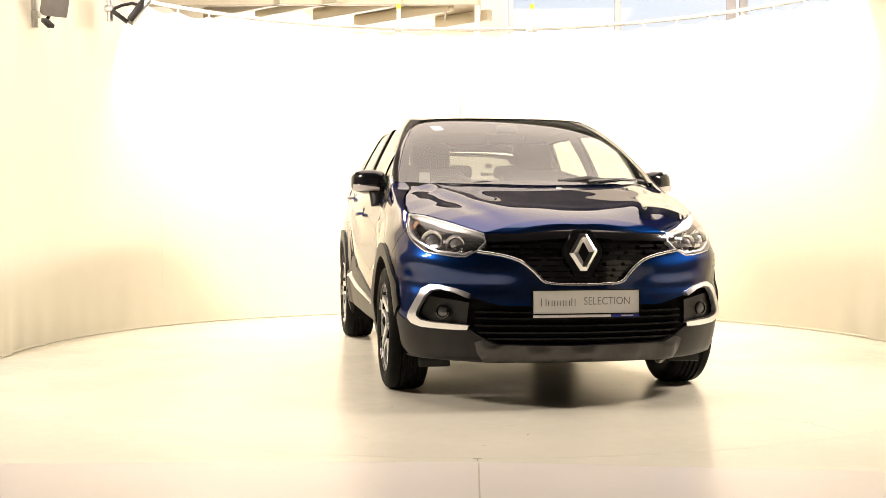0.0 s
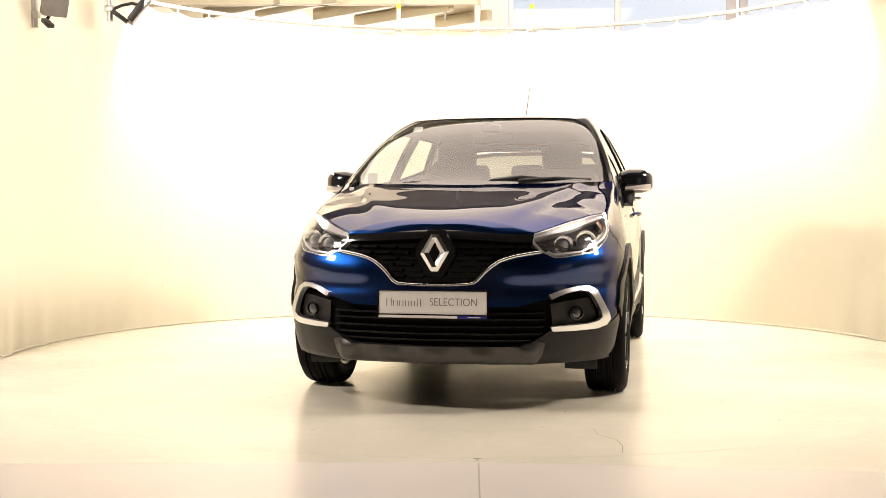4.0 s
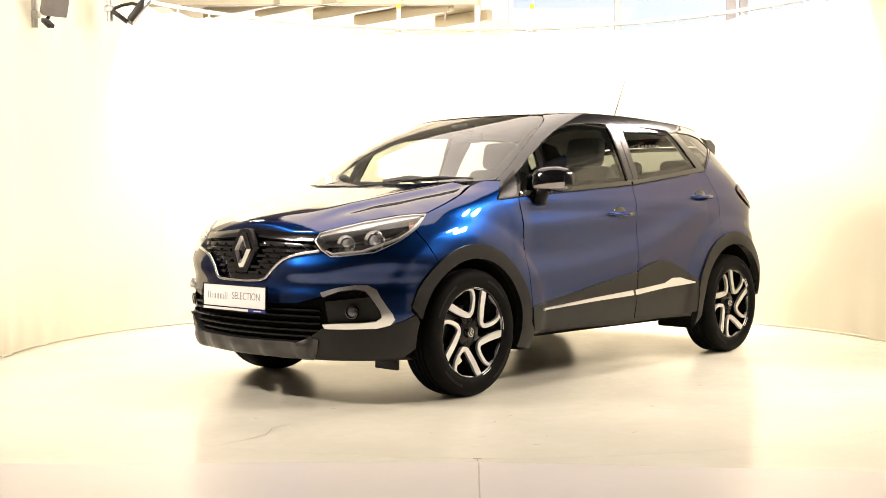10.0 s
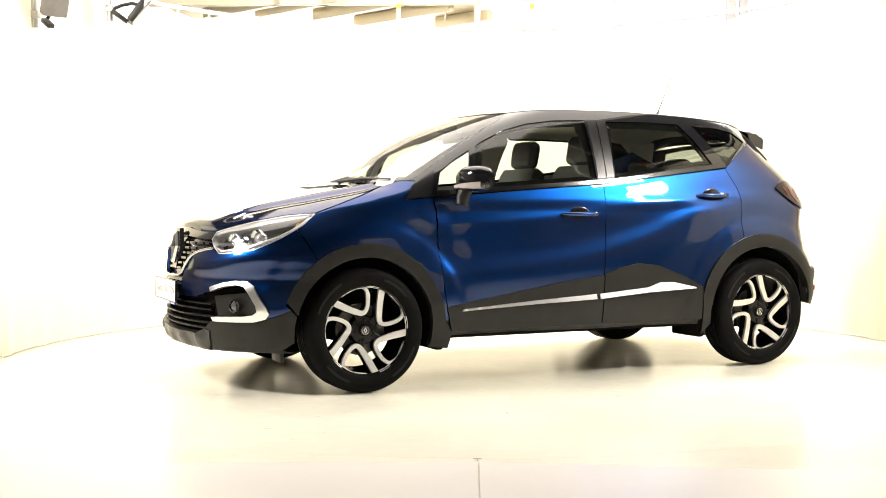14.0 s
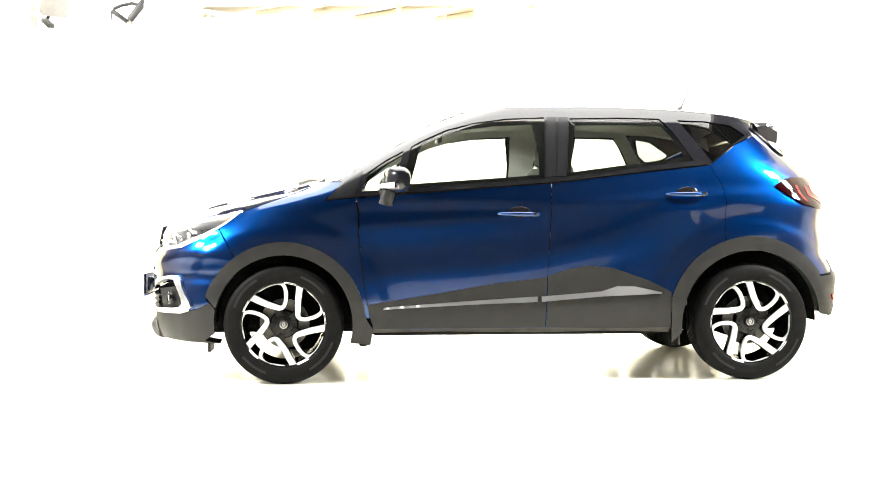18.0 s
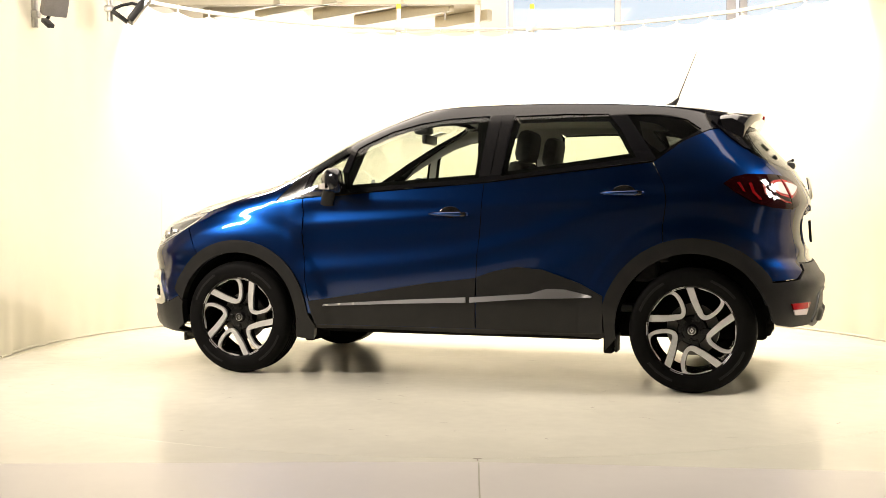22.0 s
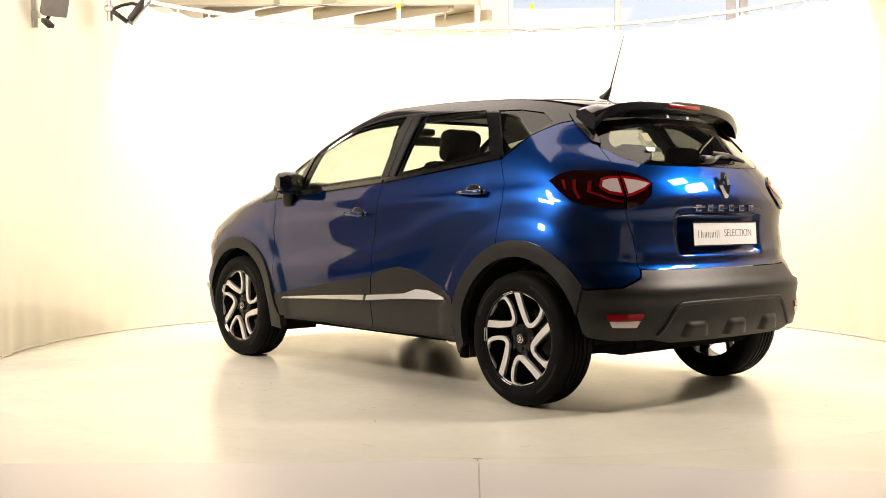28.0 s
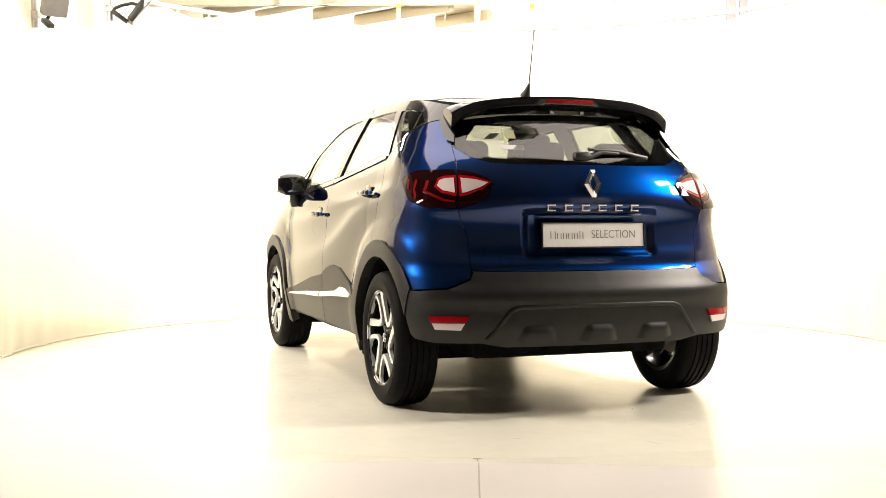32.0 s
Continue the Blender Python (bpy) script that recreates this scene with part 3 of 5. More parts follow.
def panel(name, outline, mat, parent, off=0.0, lip=0.014, gap=0.0018, holes=(), step=0.028, sides="L", label="", bend=None):
    """A sheet of the skin inside an outline, with turned-in edges. sides: L, R or B (both halves in one sheet)."""
    loops = []
    for k, pl in enumerate([outline, *holes]):
        q = np.array([(s * U, z) for s, z in resolve(pl)])
        if gap:
            mid = q[:, 0] < 1e-6
            end = q[:, 0] > 3 * U - 1e-6
            q2 = inset(q, gap if k == 0 else -gap)
            if sides == "B":
                q2[mid, 0], q2[end, 0] = 0.0, 3 * U
            q = q2
        loops.append(dense(q, step))
    lo, hi = loops[0].min(0), loops[0].max(0)
    gx, gz = np.meshgrid(np.arange(lo[0], hi[0], step), np.arange(lo[1], hi[1], step * 0.9))
    gx = gx + (np.arange(gx.shape[0]) % 2)[:, None] * step / 2
    pts = np.stack([gx.ravel(), gz.ravel()], 1)
    ok = inside(pts, loops[0]) & (near(pts, loops[0]) > step * 0.45)
    for h in loops[1:]:
        ok &= ~inside(pts, h) & (near(pts, h) > step * 0.45)
    pts = pts[ok]
    allp, edges, base = [], [], 0
    for lp in loops:
        n = len(lp)
        edges += [(base + i, base + (i + 1) % n) for i in range(n)]
        allp.append(lp)
        base += n
    allp = np.concatenate(allp + [pts]) if len(pts) else np.concatenate(allp)
    vs, _, fs, *_ = delaunay_2d_cdt([Vector(p) for p in allp], edges, [], 0, 1e-6)
    v2 = np.array([tuple(v) for v in vs])
    tri = np.array(fs)
    c = v2[tri].mean(1)
    ok = inside(c, loops[0])
    for h in loops[1:]:
        ok &= ~inside(c, h)
    tri = tri[ok]
    s, z = np.clip(v2[:, 0] / U, 0, 3), v2[:, 1]
    pos, nrm = skin_point(s, z, 0.0)
    o = np.full(len(s), off) if bend is None else off + bend(pos)
    pos = pos + nrm * o[:, None]
    # outward winding
    a, b, d = pos[tri[:, 0]], pos[tri[:, 1]], pos[tri[:, 2]]
    flip = np.sum(np.cross(b - a, d - a) * nrm[tri[:, 0]], 1) < 0
    tri[flip] = tri[flip][:, ::-1]
    if bend is not None:
        acc = np.zeros_like(pos)
        fn = np.cross(pos[tri[:, 1]] - pos[tri[:, 0]], pos[tri[:, 2]] - pos[tri[:, 0]])
        for j in range(3):
            np.add.at(acc, tri[:, j], fn)
        ln = np.linalg.norm(acc, axis=1, keepdims=True)
        nrm_s = np.where(ln > 1e-12, acc / np.maximum(ln, 1e-12), nrm)
    else:
        nrm_s = nrm
    verts, norms, faces = [pos], [nrm_s], [tuple(t) for t in tri]
    if lip:
        cnt = {}
        for t in tri:
            for j in range(3):
                e = (int(t[j]), int(t[(j + 1) % 3]))
                cnt[e] = cnt.get(e, 0) + 1
        rim = [e for e in cnt if (e[1], e[0]) not in cnt]
        if sides == "B":
            rim = [(i, j) for i, j in rim if not ((s[i] < 1e-4 and s[j] < 1e-4) or (s[i] > 2.9999 and s[j] > 2.9999))]
        base = len(pos)
        ev, en = [], []
        for i, j in rim:
            p, q, m = pos[i], pos[j], (nrm[i] + nrm[j]) / 2
            out = np.cross(q - p, m)
            out /= np.linalg.norm(out) + 1e-12
            k = base + len(ev)
            ev += [p, q, q - nrm[j] * lip, p - nrm[i] * lip]
            en += [out] * 4
            faces.append((k, k + 3, k + 2, k + 1))
        if ev:
            verts.append(np.array(ev))
            norms.append(np.array(en))
    V, N = np.concatenate(verts), np.concatenate(norms)
    flat = np.array([1, -1, 1.0])
    if sides in "RB":
        VR, NR, FR = V * flat, N * flat, [f[::-1] for f in faces]
        if sides == "R":
            V, N, faces = VR, NR, FR
        else:
            n = len(V)
            faces = faces + [tuple(i + n for i in f) for f in FR]
            V, N = np.concatenate([V, VR]), np.concatenate([N, NR])
    me = bpy.data.meshes.new(name)
    me.from_pydata(V.tolist(), [], faces)
    me.materials.append(mat)
    me.shade_smooth()
    me.normals_split_custom_set_from_vertices(N.tolist())
    ob = new(name, me)
    hang(ob, parent)
    if label:
        ob["label"] = label
    return ob


def both(name, outline, mat, parent, **kw):
    return [panel(name, outline, mat, parent, sides=sd, **kw) for sd in "LR"]


def mirrored(build):
    """Calls build(1) and build(-1) for the left and the right side."""
    return [build(1), build(-1)]


# ---- the car ----
car = thing("car", (0, 0, 0), "metallic blue crossover car with black roof and cladding", "car")
for nm, c, size, r in (("floor_pan", (0.1, 0, 0.32), (3.55, 1.04, 0.14), 0.03), ("floor_pan", (0, 0, 0.318), (1.66, 1.56, 0.13), 0.03), ("engine_block", (1.60, 0, 0.56), (0.72, 1.02, 0.46), 0.05),
                       ("boot_floor", (-1.52, 0, 0.60), (0.52, 1.02, 0.52), 0.05), ("bulkhead", (1.06, 0, 0.56), (0.44, 1.06, 0.46), 0.04), ("bulkhead", (-1.08, 0, 0.56), (0.40, 1.06, 0.40), 0.04),
                       ("exhaust_box", (-1.45, 0.30, 0.31), (0.50, 0.30, 0.10), 0.04), ("rear_axle", (-1.30, 0, 0.26), (0.12, 1.3, 0.09), 0.03), ("front_axle", (1.303, 0, 0.27), (0.10, 1.3, 0.08), 0.03)):
    part(nm, boxed(c, size, r), UNDER, car)

FA, RA = 0.445, 0.472   # outer radii of the wheel-arch trims
FI, RI = 0.378, 0.398   # inner radii
cx_f, cx_r = 1.303, -1.303


def belt(x):
    return 1.022 + (0.899 - x) * 0.0735 if x > -0.18 else 1.101 + (-0.18 - x) * 0.118


# front: bumper, lower grille, lower cladding
CHROME_LINE = [F(0, 0.600), F(0.16, 0.605), F(0.20, 0.622), F(0.236, 0.663), F(0.303, 0.715), F(0.38, 0.738), F(0.495, 0.755)]
LAMP = [F(0.455, 0.800), F(0.46, 0.842), X(1.82, 0.897), X(1.68, 0.925), X(1.60, 0.934), X(1.545, 0.936), X(1.622, 0.875), X(1.737, 0.808),
        X(1.869, 0.747), F(0.60, 0.727), F(0.555, 0.727), F(0.50, 0.757)]
HOLE_TOP = [F(0, 0.490), F(0.40, 0.497), F(0.525, 0.530), F(0.61, 0.560), F(0.68, 0.575), F(0.73, 0.560)]
HOLE_SIDE = [F(0.757, 0.495), F(0.776, 0.445), F(0.760, 0.412)]
HOLE_LOW = [F(0.70, 0.398), F(0.55, 0.392), F(0.48, 0.345), F(0.40, 0.312), F(0, 0.308)]
CORNER_LOW = [X(1.70, 0.445), F(0.815, 0.414), F(0.785, 0.400)]
panel("front_bumper", CHROME_LINE + [F(0.555, 0.727), F(0.60, 0.727), X(1.869, 0.747), X(1.737, 0.808), X(1.655, 0.855)]
      + arch(cx_f, FA, 54, 18, 8) + CORNER_LOW + HOLE_SIDE[::-1] + HOLE_TOP[::-1], BLUE, car, sides="B", step=0.017, label="metallic blue front bumper")
panel("lower_grille", HOLE_TOP + HOLE_SIDE + HOLE_LOW, UNDER, car, off=-0.035, lip=0, gap=0, sides="B", label="black lower air intake")
panel("lower_bumper", CORNER_LOW + HOLE_SIDE[2:] + HOLE_LOW
      + [F(0, 0.222), F(0.35, 0.220), F(0.45, 0.205), F(0.80, 0.215), X(1.73, 0.24)] + arch(cx_f, FI, -8, 12, 5), CLADDING, car, off=0.004, lip=0.05, sides="B",
      label="grained dark plastic lower bumper", bend=lambda p: -0.02 * soft_step(0.235, 0.205, p[:, 2]))
panel("front_skid_plate", [F(0, 0.306), F(0.40, 0.310), F(0.475, 0.336), F(0.515, 0.325), F(0.500, 0.270), F(0.455, 0.216), F(0, 0.226)], SKID, car, off=0.010, lip=0.02, gap=0, step=0.014, sides="B",
      label="satin grey skid plate with moulded bumps",
      bend=lambda p: 0.022 * np.exp(-((np.abs(p[:, 1]) - 0.43) / 0.05) ** 4 - ((p[:, 2] - 0.275) / 0.045) ** 4) + 0.013 * np.exp(-(p[:, 1] / 0.07) ** 4 - ((p[:, 2] - 0.262) / 0.028) ** 4)
      + 0.013 * np.exp(-((np.abs(p[:, 1]) - 0.22) / 0.06) ** 4 - ((p[:, 2] - 0.262) / 0.028) ** 4) - 0.02 * soft_step(0.235, 0.205, p[:, 2]))
for z in (0.335, 0.365, 0.40, 0.435, 0.465):
    ys = min(0.52, 0.40 + (z - 0.31) * 3)
    panel("intake_slat", [F(0, z + 0.004), F(ys, z + 0.004), F(ys, z - 0.004), F(0, z - 0.004)], SLAT, car, off=-0.012, lip=0.02, gap=0, step=0.05, sides="B")
FOG = [F(0.530, 0.550), F(0.60, 0.576), F(0.66, 0.591), F(0.705, 0.592), F(0.738, 0.565), F(0.768, 0.51), F(0.792, 0.455), F(0.798, 0.425), F(0.785, 0.400), F(0.745, 0.384), F(0.64, 0.380), F(0.55, 0.380),
       F(0.540, 0.402), F(0.63, 0.408), F(0.70, 0.411), F(0.745, 0.419), F(0.763, 0.437), F(0.757, 0.468), F(0.728, 0.530), F(0.703, 0.560), F(0.668, 0.568), F(0.61, 0.556), F(0.545, 0.530)]
both("fog_lamp_trim", FOG, SATIN, car, off=0.008, lip=0.025, gap=0, step=0.02, label="satin chrome C-shaped fog lamp surround",
     bend=lambda p: 0.010 * soft_step(0.36, 0.45, p[:, 2]) * soft_step(0.62, 0.55, p[:, 2]))

# grille between bonnet and chrome line
panel("grille", [F(0, 0.862), F(0.10, 0.858), F(0.30, 0.842), F(0.455, 0.838), F(0.455, 0.800), F(0.50, 0.757)] + CHROME_LINE[::-1], PIANO, car, off=-0.03, lip=0, gap=0, sides="B", label="black radiator grille")
panel("grille_top_bar", [F(0, 0.862), F(0.10, 0.858), F(0.30, 0.842), F(0.455, 0.838), F(0.455, 0.800), F(0.30, 0.806), F(0.12, 0.816), F(0, 0.822)], PIANO, car, off=-0.004, lip=0.02, gap=0, sides="B", label="gloss black bar above the grille")
strip_line = [skin_point([s_front(y, z)], [z], 0.007)[0][0] for y, z in
              ((0.497, 0.7515), (0.44, 0.7435), (0.382, 0.733), (0.345, 0.723), (0.306, 0.709), (0.27, 0.685), (0.240, 0.659), (0.218, 0.635), (0.203, 0.617), (0.185, 0.606), (0.161, 0.600), (0.08, 0.596), (0.0, 0.595))]
strip_line = strip_line + [q * np.array([1, -1, 1]) for q in strip_line[-2::-1]]
part("grille_chrome_strip", finish(tube(bmesh.new(), strip_line, 0.008, 12)), CHROME, car, "thin chrome strip under the grille")
for row, (z, y0, y1) in enumerate(((0.780, 0.10, 0.44), (0.752, 0.10, 0.42), (0.724, 0.09, 0.31), (0.696, 0.08, 0.26), (0.668, 0.06, 0.22), (0.640, 0.02, 0.20))):
    y = y0 + 0.03 * (row % 2)
    while y < y1 - 0.03:
        y2 = min(y + 0.085, y1)
        both("grille_slat", [F(y, z + 0.006), F(y2 - 0.012, z + 0.007), F(y2, z - 0.005), F(y + 0.01, z - 0.006)], PIANO, car, off=-0.006, lip=0.025, gap=0, step=0.08)
        y = y2 + 0.012

# bonnet
HOOD_EDGE = [skin_point(*q)[0] for q in (F(0.0, 0.864), F(0.10, 0.861), F(0.30, 0.846), F(0.455, 0.845), X(1.82, 0.900), X(1.68, 0.928), X(1.545, 0.940), X(1.42, 0.985), X(1.29, 1.031), X(1.20, 1.066), X(1.135, 1.090))]
he = np.array(HOOD_EDGE)
HOOD_MID = table((1.10, 1.20, 1.36, 1.54, 1.72, 1.845, 1.95, 2.02, 2.06), (1.122, 1.104, 1.070, 1.029, 0.988, 0.957, 0.925, 0.895, 0.864))
hood_y = lambda x: np.interp(-x, -he[:, 0], he[:, 1])
hood_z = lambda x: np.interp(-x, -he[:, 0], he[:, 2])


def hood_point(x, b):
    ye, ze = hood_y(x), hood_z(x)
    y = ye * b
    # a ridge each side, running in towards the badge, with a shallow hollow outside it
    yr = 0.30 + 0.30 * (2.0 - x) / 0.8
    u = y - yr
    crest = (0.010 * np.exp(-(u / np.where(u > 0, 0.035, 0.10)) ** 2) - 0.007 * np.exp(-((u - 0.075) / 0.05) ** 2)) * soft_step(1.0, 0.9, b) * soft_step(2.0, 1.72, x)
    return (x, y, ze + (HOOD_MID(x) - ze) * (1 - b ** (2.3 + 1.3 * soft_step(2.0, 1.6, x))) + crest)


bm = bmesh.new()
cols = np.linspace(-1, 1, 91)
rows_x = list(np.linspace(1.150, 1.56, 24)) + list(np.linspace(1.56, 1.96, 26))[1:] + list(np.linspace(1.96, float(he[0, 0]), 14))[1:]
hv = []
for x in rows_x:
    bulge = 0.10 * soft_step(1.40, 1.15, x)
    hv.append([bm.verts.new(hood_point(min(x + bulge * (1 - c * c), 2.06), abs(c))[:1] + (math.copysign(1, c) * hood_point(min(x + bulge * (1 - c * c), 2.06), abs(c))[1] * hood_y(x) / max(hood_y(min(x + bulge * (1 - c * c), 2.06)), 1e-6), hood_point(min(x + bulge * (1 - c * c), 2.06), abs(c))[2])) for c in cols])
for i in range(len(hv) - 1):
    for j in range(len(cols) - 1):
        bm.faces.new((hv[i][j], hv[i][j + 1], hv[i + 1][j + 1], hv[i + 1][j]))
bmesh.ops.remove_doubles(bm, verts=bm.verts, dist=0.0008)
finish(bm)
rim = [e for e in bm.edges if e.is_boundary]
ex = bmesh.ops.extrude_edge_only(bm, edges=rim)
for v in [q for q in ex["geom"] if isinstance(q, bmesh.types.BMVert)]:
    v.co.z -= 0.02
for e in rim:
    e.smooth = False
hood = part("bonnet", bm, BLUE, car, "metallic blue bonnet with soft creases")

# headlamps
for sd in "LR":
    k = 1 if sd == "L" else -1
    lamp = panel("headlight", LAMP, principled("lamp_reflector", (0.34, 0.34, 0.35), 0.16, 0.95), car, off=-0.07, lip=0, gap=0, sides=sd, label="clear headlight with chrome projector")
    panel("bezel", LAMP, SILVER, lamp, off=-0.001, lip=0.07, gap=0.001, holes=[[tuple(q) for q in inset(np.array([(a * U, b) for a, b in resolve(LAMP)]), 0.006) / np.array([U, 1])]], step=0.02, sides=sd)
    panel("lens", LAMP, LENS, lamp, off=0.003, lip=0, gap=0.001, sides=sd)
    for (x, z), rad, nm in ((((1.835, 0.824)), 0.054, "projector"), (((1.940, 0.802)), 0.048, "high_beam")):
        (c,), (nn,) = skin_point([s_at_x(x, z)], [z], -0.045)
        c = Vector((c[0], c[1] * k, c[2]))
        d = Vector((0.93, 0.36 * k, 0.0)).normalized()
        m = Matrix.Translation(c) @ d.to_track_quat("Y", "Z").to_matrix().to_4x4()
        bm = lathe(bmesh.new(), [(rad * 0.72, -0.01), (rad * 0.75, 0.015), (rad, 0.02), (rad * 0.98, 0.028), (rad * 0.72, 0.02), (rad * 0.70, -0.01)], 32)
        bmesh.ops.transform(bm, matrix=m, verts=bm.verts)
        part(nm, finish(bm), CHROME, lamp)
        bm = lathe(bmesh.new(), [(rad * 0.70, 0.0), (rad * 0.6, 0.018), (rad * 0.35, 0.03), (0.001, 0.034)], 32)
        bmesh.ops.transform(bm, matrix=m, verts=bm.verts)
        part("lamp_glass", finish(bm), principled("lamp_bowl", (0.62, 0.63, 0.65), 0.05, 0.6, 1.0), lamp)
    panel("indicator", [X(1.645, 0.912), X(1.605, 0.918), X(1.628, 0.882), X(1.665, 0.870)], AMBER, lamp, off=-0.03, lip=0, gap=0, sides=sd, label="amber indicator")
    panel("daytime_light", [F(0.520, 0.756), F(0.560, 0.739), X(1.910, 0.752), X(1.833, 0.783), X(1.747, 0.814), X(1.676, 0.849), X(1.61, 0.891), X(1.575, 0.918), X(1.586, 0.918), X(1.620, 0.893), X(1.685, 0.854),
          X(1.752, 0.821), X(1.835, 0.791), X(1.910, 0.760), F(0.562, 0.747), F(0.528, 0.760)], SILVER, lamp, off=-0.004, lip=0.02, gap=0, step=0.02, sides=sd, label="bright daytime light strip")
    panel("upper_trim", [F(0.462, 0.822), F(0.475, 0.844), X(1.86, 0.886), X(1.76, 0.908), X(1.66, 0.924), X(1.575, 0.930), X(1.590, 0.922), X(1.687, 0.905), X(1.782, 0.886), X(1.871, 0.862), F(0.51, 0.836)], SILVER, lamp, off=-0.008, lip=0.015, gap=0, step=0.02, sides=sd)
    panel("lamp_divider", [F(0.47, 0.775), X(1.86, 0.775), X(1.70, 0.850), X(1.70, 0.865), X(1.85, 0.79), F(0.475, 0.79)], CHROME, lamp, off=-0.02, lip=0.02, gap=0, sides=sd)

# flanks
DOORS = {}
DOOR_F = [(0.899, 1.020), (0.889, 0.80), (0.862, 0.52), (0.815, 0.297)]
DOOR_M = [(-0.178, 1.101), (-0.163, 0.80), (-0.147, 0.58), (-0.140, 0.300)]
both("front_wing", [X(1.545, 0.936), X(1.42, 0.981), X(1.29, 1.027), X(1.20, 1.062), X(1.13, 1.088), X(1.06, 1.110), X(0.985, 1.108), X(1.073, 1.004), X(0.900, 1.020)]
     + [X(*q) for q in DOOR_F[1:3]] + [X(0.83, 0.36)] + arch(cx_f, FA - 0.03, 176, 53.6, 16) + [X(1.655, 0.855), X(1.622, 0.875)], BLUE, car, step=0.017, label="metallic blue front wing")
for sd in "LR":
    fd = DOORS["front", sd] = panel("front_door", [X(*q) for q in DOOR_F] + [X(*q) for q in DOOR_M[::-1]] + [X(0.35, belt(0.35))], BLUE, car, sides=sd, step=0.017, label="metallic blue front door")
    panel("door_cladding", [X(0.852, 0.435), X(0.815, 0.299), X(-0.140, 0.302), X(-0.149, 0.585), X(0.15, 0.55), X(0.50, 0.49)], CLADDING, fd, off=0.008, gap=0.003, sides=sd, label="black plastic lower cladding")
    panel("chrome_strip", [X(0.765, 0.408), X(0.755, 0.422), X(0.30, 0.455), X(-0.094, 0.478), X(-0.094, 0.446), X(0.30, 0.432)], SATIN, fd, off=0.018, gap=0.002, lip=0.012, step=0.014, sides=sd, bend=lambda p: -0.28 * (p[:, 2] - np.interp(-p[:, 0], (-0.765, 0.094), (0.415, 0.462))))
    rd = DOORS["rear", sd] = panel("rear_door", [X(*q) for q in DOOR_M] + [X(-0.60, 0.292)] + arch(cx_r, RA - 0.02, 12, 71, 10) + [X(-1.150, 0.866), X(-1.165, 1.0), X(-1.152, 1.085), X(-1.088, 1.207), X(-0.70, belt(-0.70))], BLUE, car, sides=sd, step=0.017, label="metallic blue rear door")
    panel("door_cladding", [X(-0.149, 0.590), X(-0.142, 0.302), X(-0.60, 0.292), X(-0.845, 0.30), X(-0.845, 0.50), X(-0.72, 0.565), X(-0.52, 0.635), X(-0.38, 0.648), X(-0.25, 0.625)], CLADDING, rd, off=0.008, gap=0.003, sides=sd, label="black plastic lower cladding")
    panel("chrome_strip", [X(-0.112, 0.446), X(-0.112, 0.478), X(-0.45, 0.505), X(-0.57, 0.543), X(-0.62, 0.535), X(-0.789, 0.498), X(-0.789, 0.486), X(-0.45, 0.473)], SATIN, rd, off=0.018, gap=0.002, lip=0.012, step=0.014, sides=sd, bend=lambda p: -0.28 * (p[:, 2] - np.interp(-p[:, 0], (0.112, 0.5, 0.789), (0.462, 0.495, 0.492))))
    panel("sill", [X(0.87, 0.30), X(0.87, 0.268), X(0.40, 0.274), X(-0.10, 0.266), X(-0.50, 0.272), X(-0.86, 0.262), X(-0.86, 0.295)], SILL, car, off=-0.025, gap=0, sides=sd, label="black sill under the doors")
    panel("wheel_arch_trim", arch(cx_f, FA + 0.004, 20, 176, 26) + [X(0.815, 0.297), X(0.83, 0.215)] + arch(cx_f, FI, 196, 14, 26), CLADDING, car, off=0.012, lip=0.05, gap=0, sides=sd, label="black plastic wheel arch trim")
    panel("wheel_arch_trim", [X(-0.855, 0.215), X(-0.850, 0.33)] + arch(cx_r, RA + 0.004, 14, 146, 26) + arch(cx_r, RI, 160, -8, 26), CLADDING, car, off=0.012, lip=0.05, gap=0, sides=sd, label="black plastic wheel arch trim")

both("body_shell", [X(1.02, 1.02), X(1.02, 0.83), X(0.91, 0.62), X(0.85, 0.32), X(-0.85, 0.30), X(-0.89, 0.60), X(-1.02, 0.80), X(-1.20, 0.86), X(-1.20, 1.10), X(-1.05, 1.17), X(-0.178, 1.08), X(0.85, 1.0)],
     UNDER, car, off=-0.028, lip=0, gap=0, step=0.06, label="black inner shell behind the doors")

# tail: quarter panels, tailgate, glass, bumper, lamps
SEAM = [B(0.585, 0.677), B(0.592, 0.829), B(0.637, 0.955), B(0.622, 1.05), B(0.610, 1.14), B(0.592, 1.255)]
GLASS_LOW = [B(0, 1.166), B(0.30, 1.165), B(0.457, 1.172), B(0.540, 1.20), B(0.592, 1.255)]
both("rear_wing", [X(-1.152, 1.085), X(-1.165, 1.0), X(-1.150, 0.866)] + arch(cx_r, RA - 0.02, 71, 145, 14) + [X(-1.72, 0.588), B(0.70, 0.598), B(0.60, 0.640)]
     + SEAM + [X(-1.44, 1.395), X(-1.37, 1.380), X(-1.247, 1.324), X(-1.088, 1.207)], BLUE, car, step=0.017, label="metallic blue rear wing")


def plate_hollow(p):
    a = soft_step(0.345, 0.315, np.abs(p[:, 1])) * soft_step(0.735, 0.755, p[:, 2]) * soft_step(0.955, 0.935, p[:, 2])
    return -0.022 * a + 0.010 * np.exp(-((p[:, 2] - 1.02) / 0.05) ** 2) * soft_step(0.6, 0.3, np.abs(p[:, 1]))


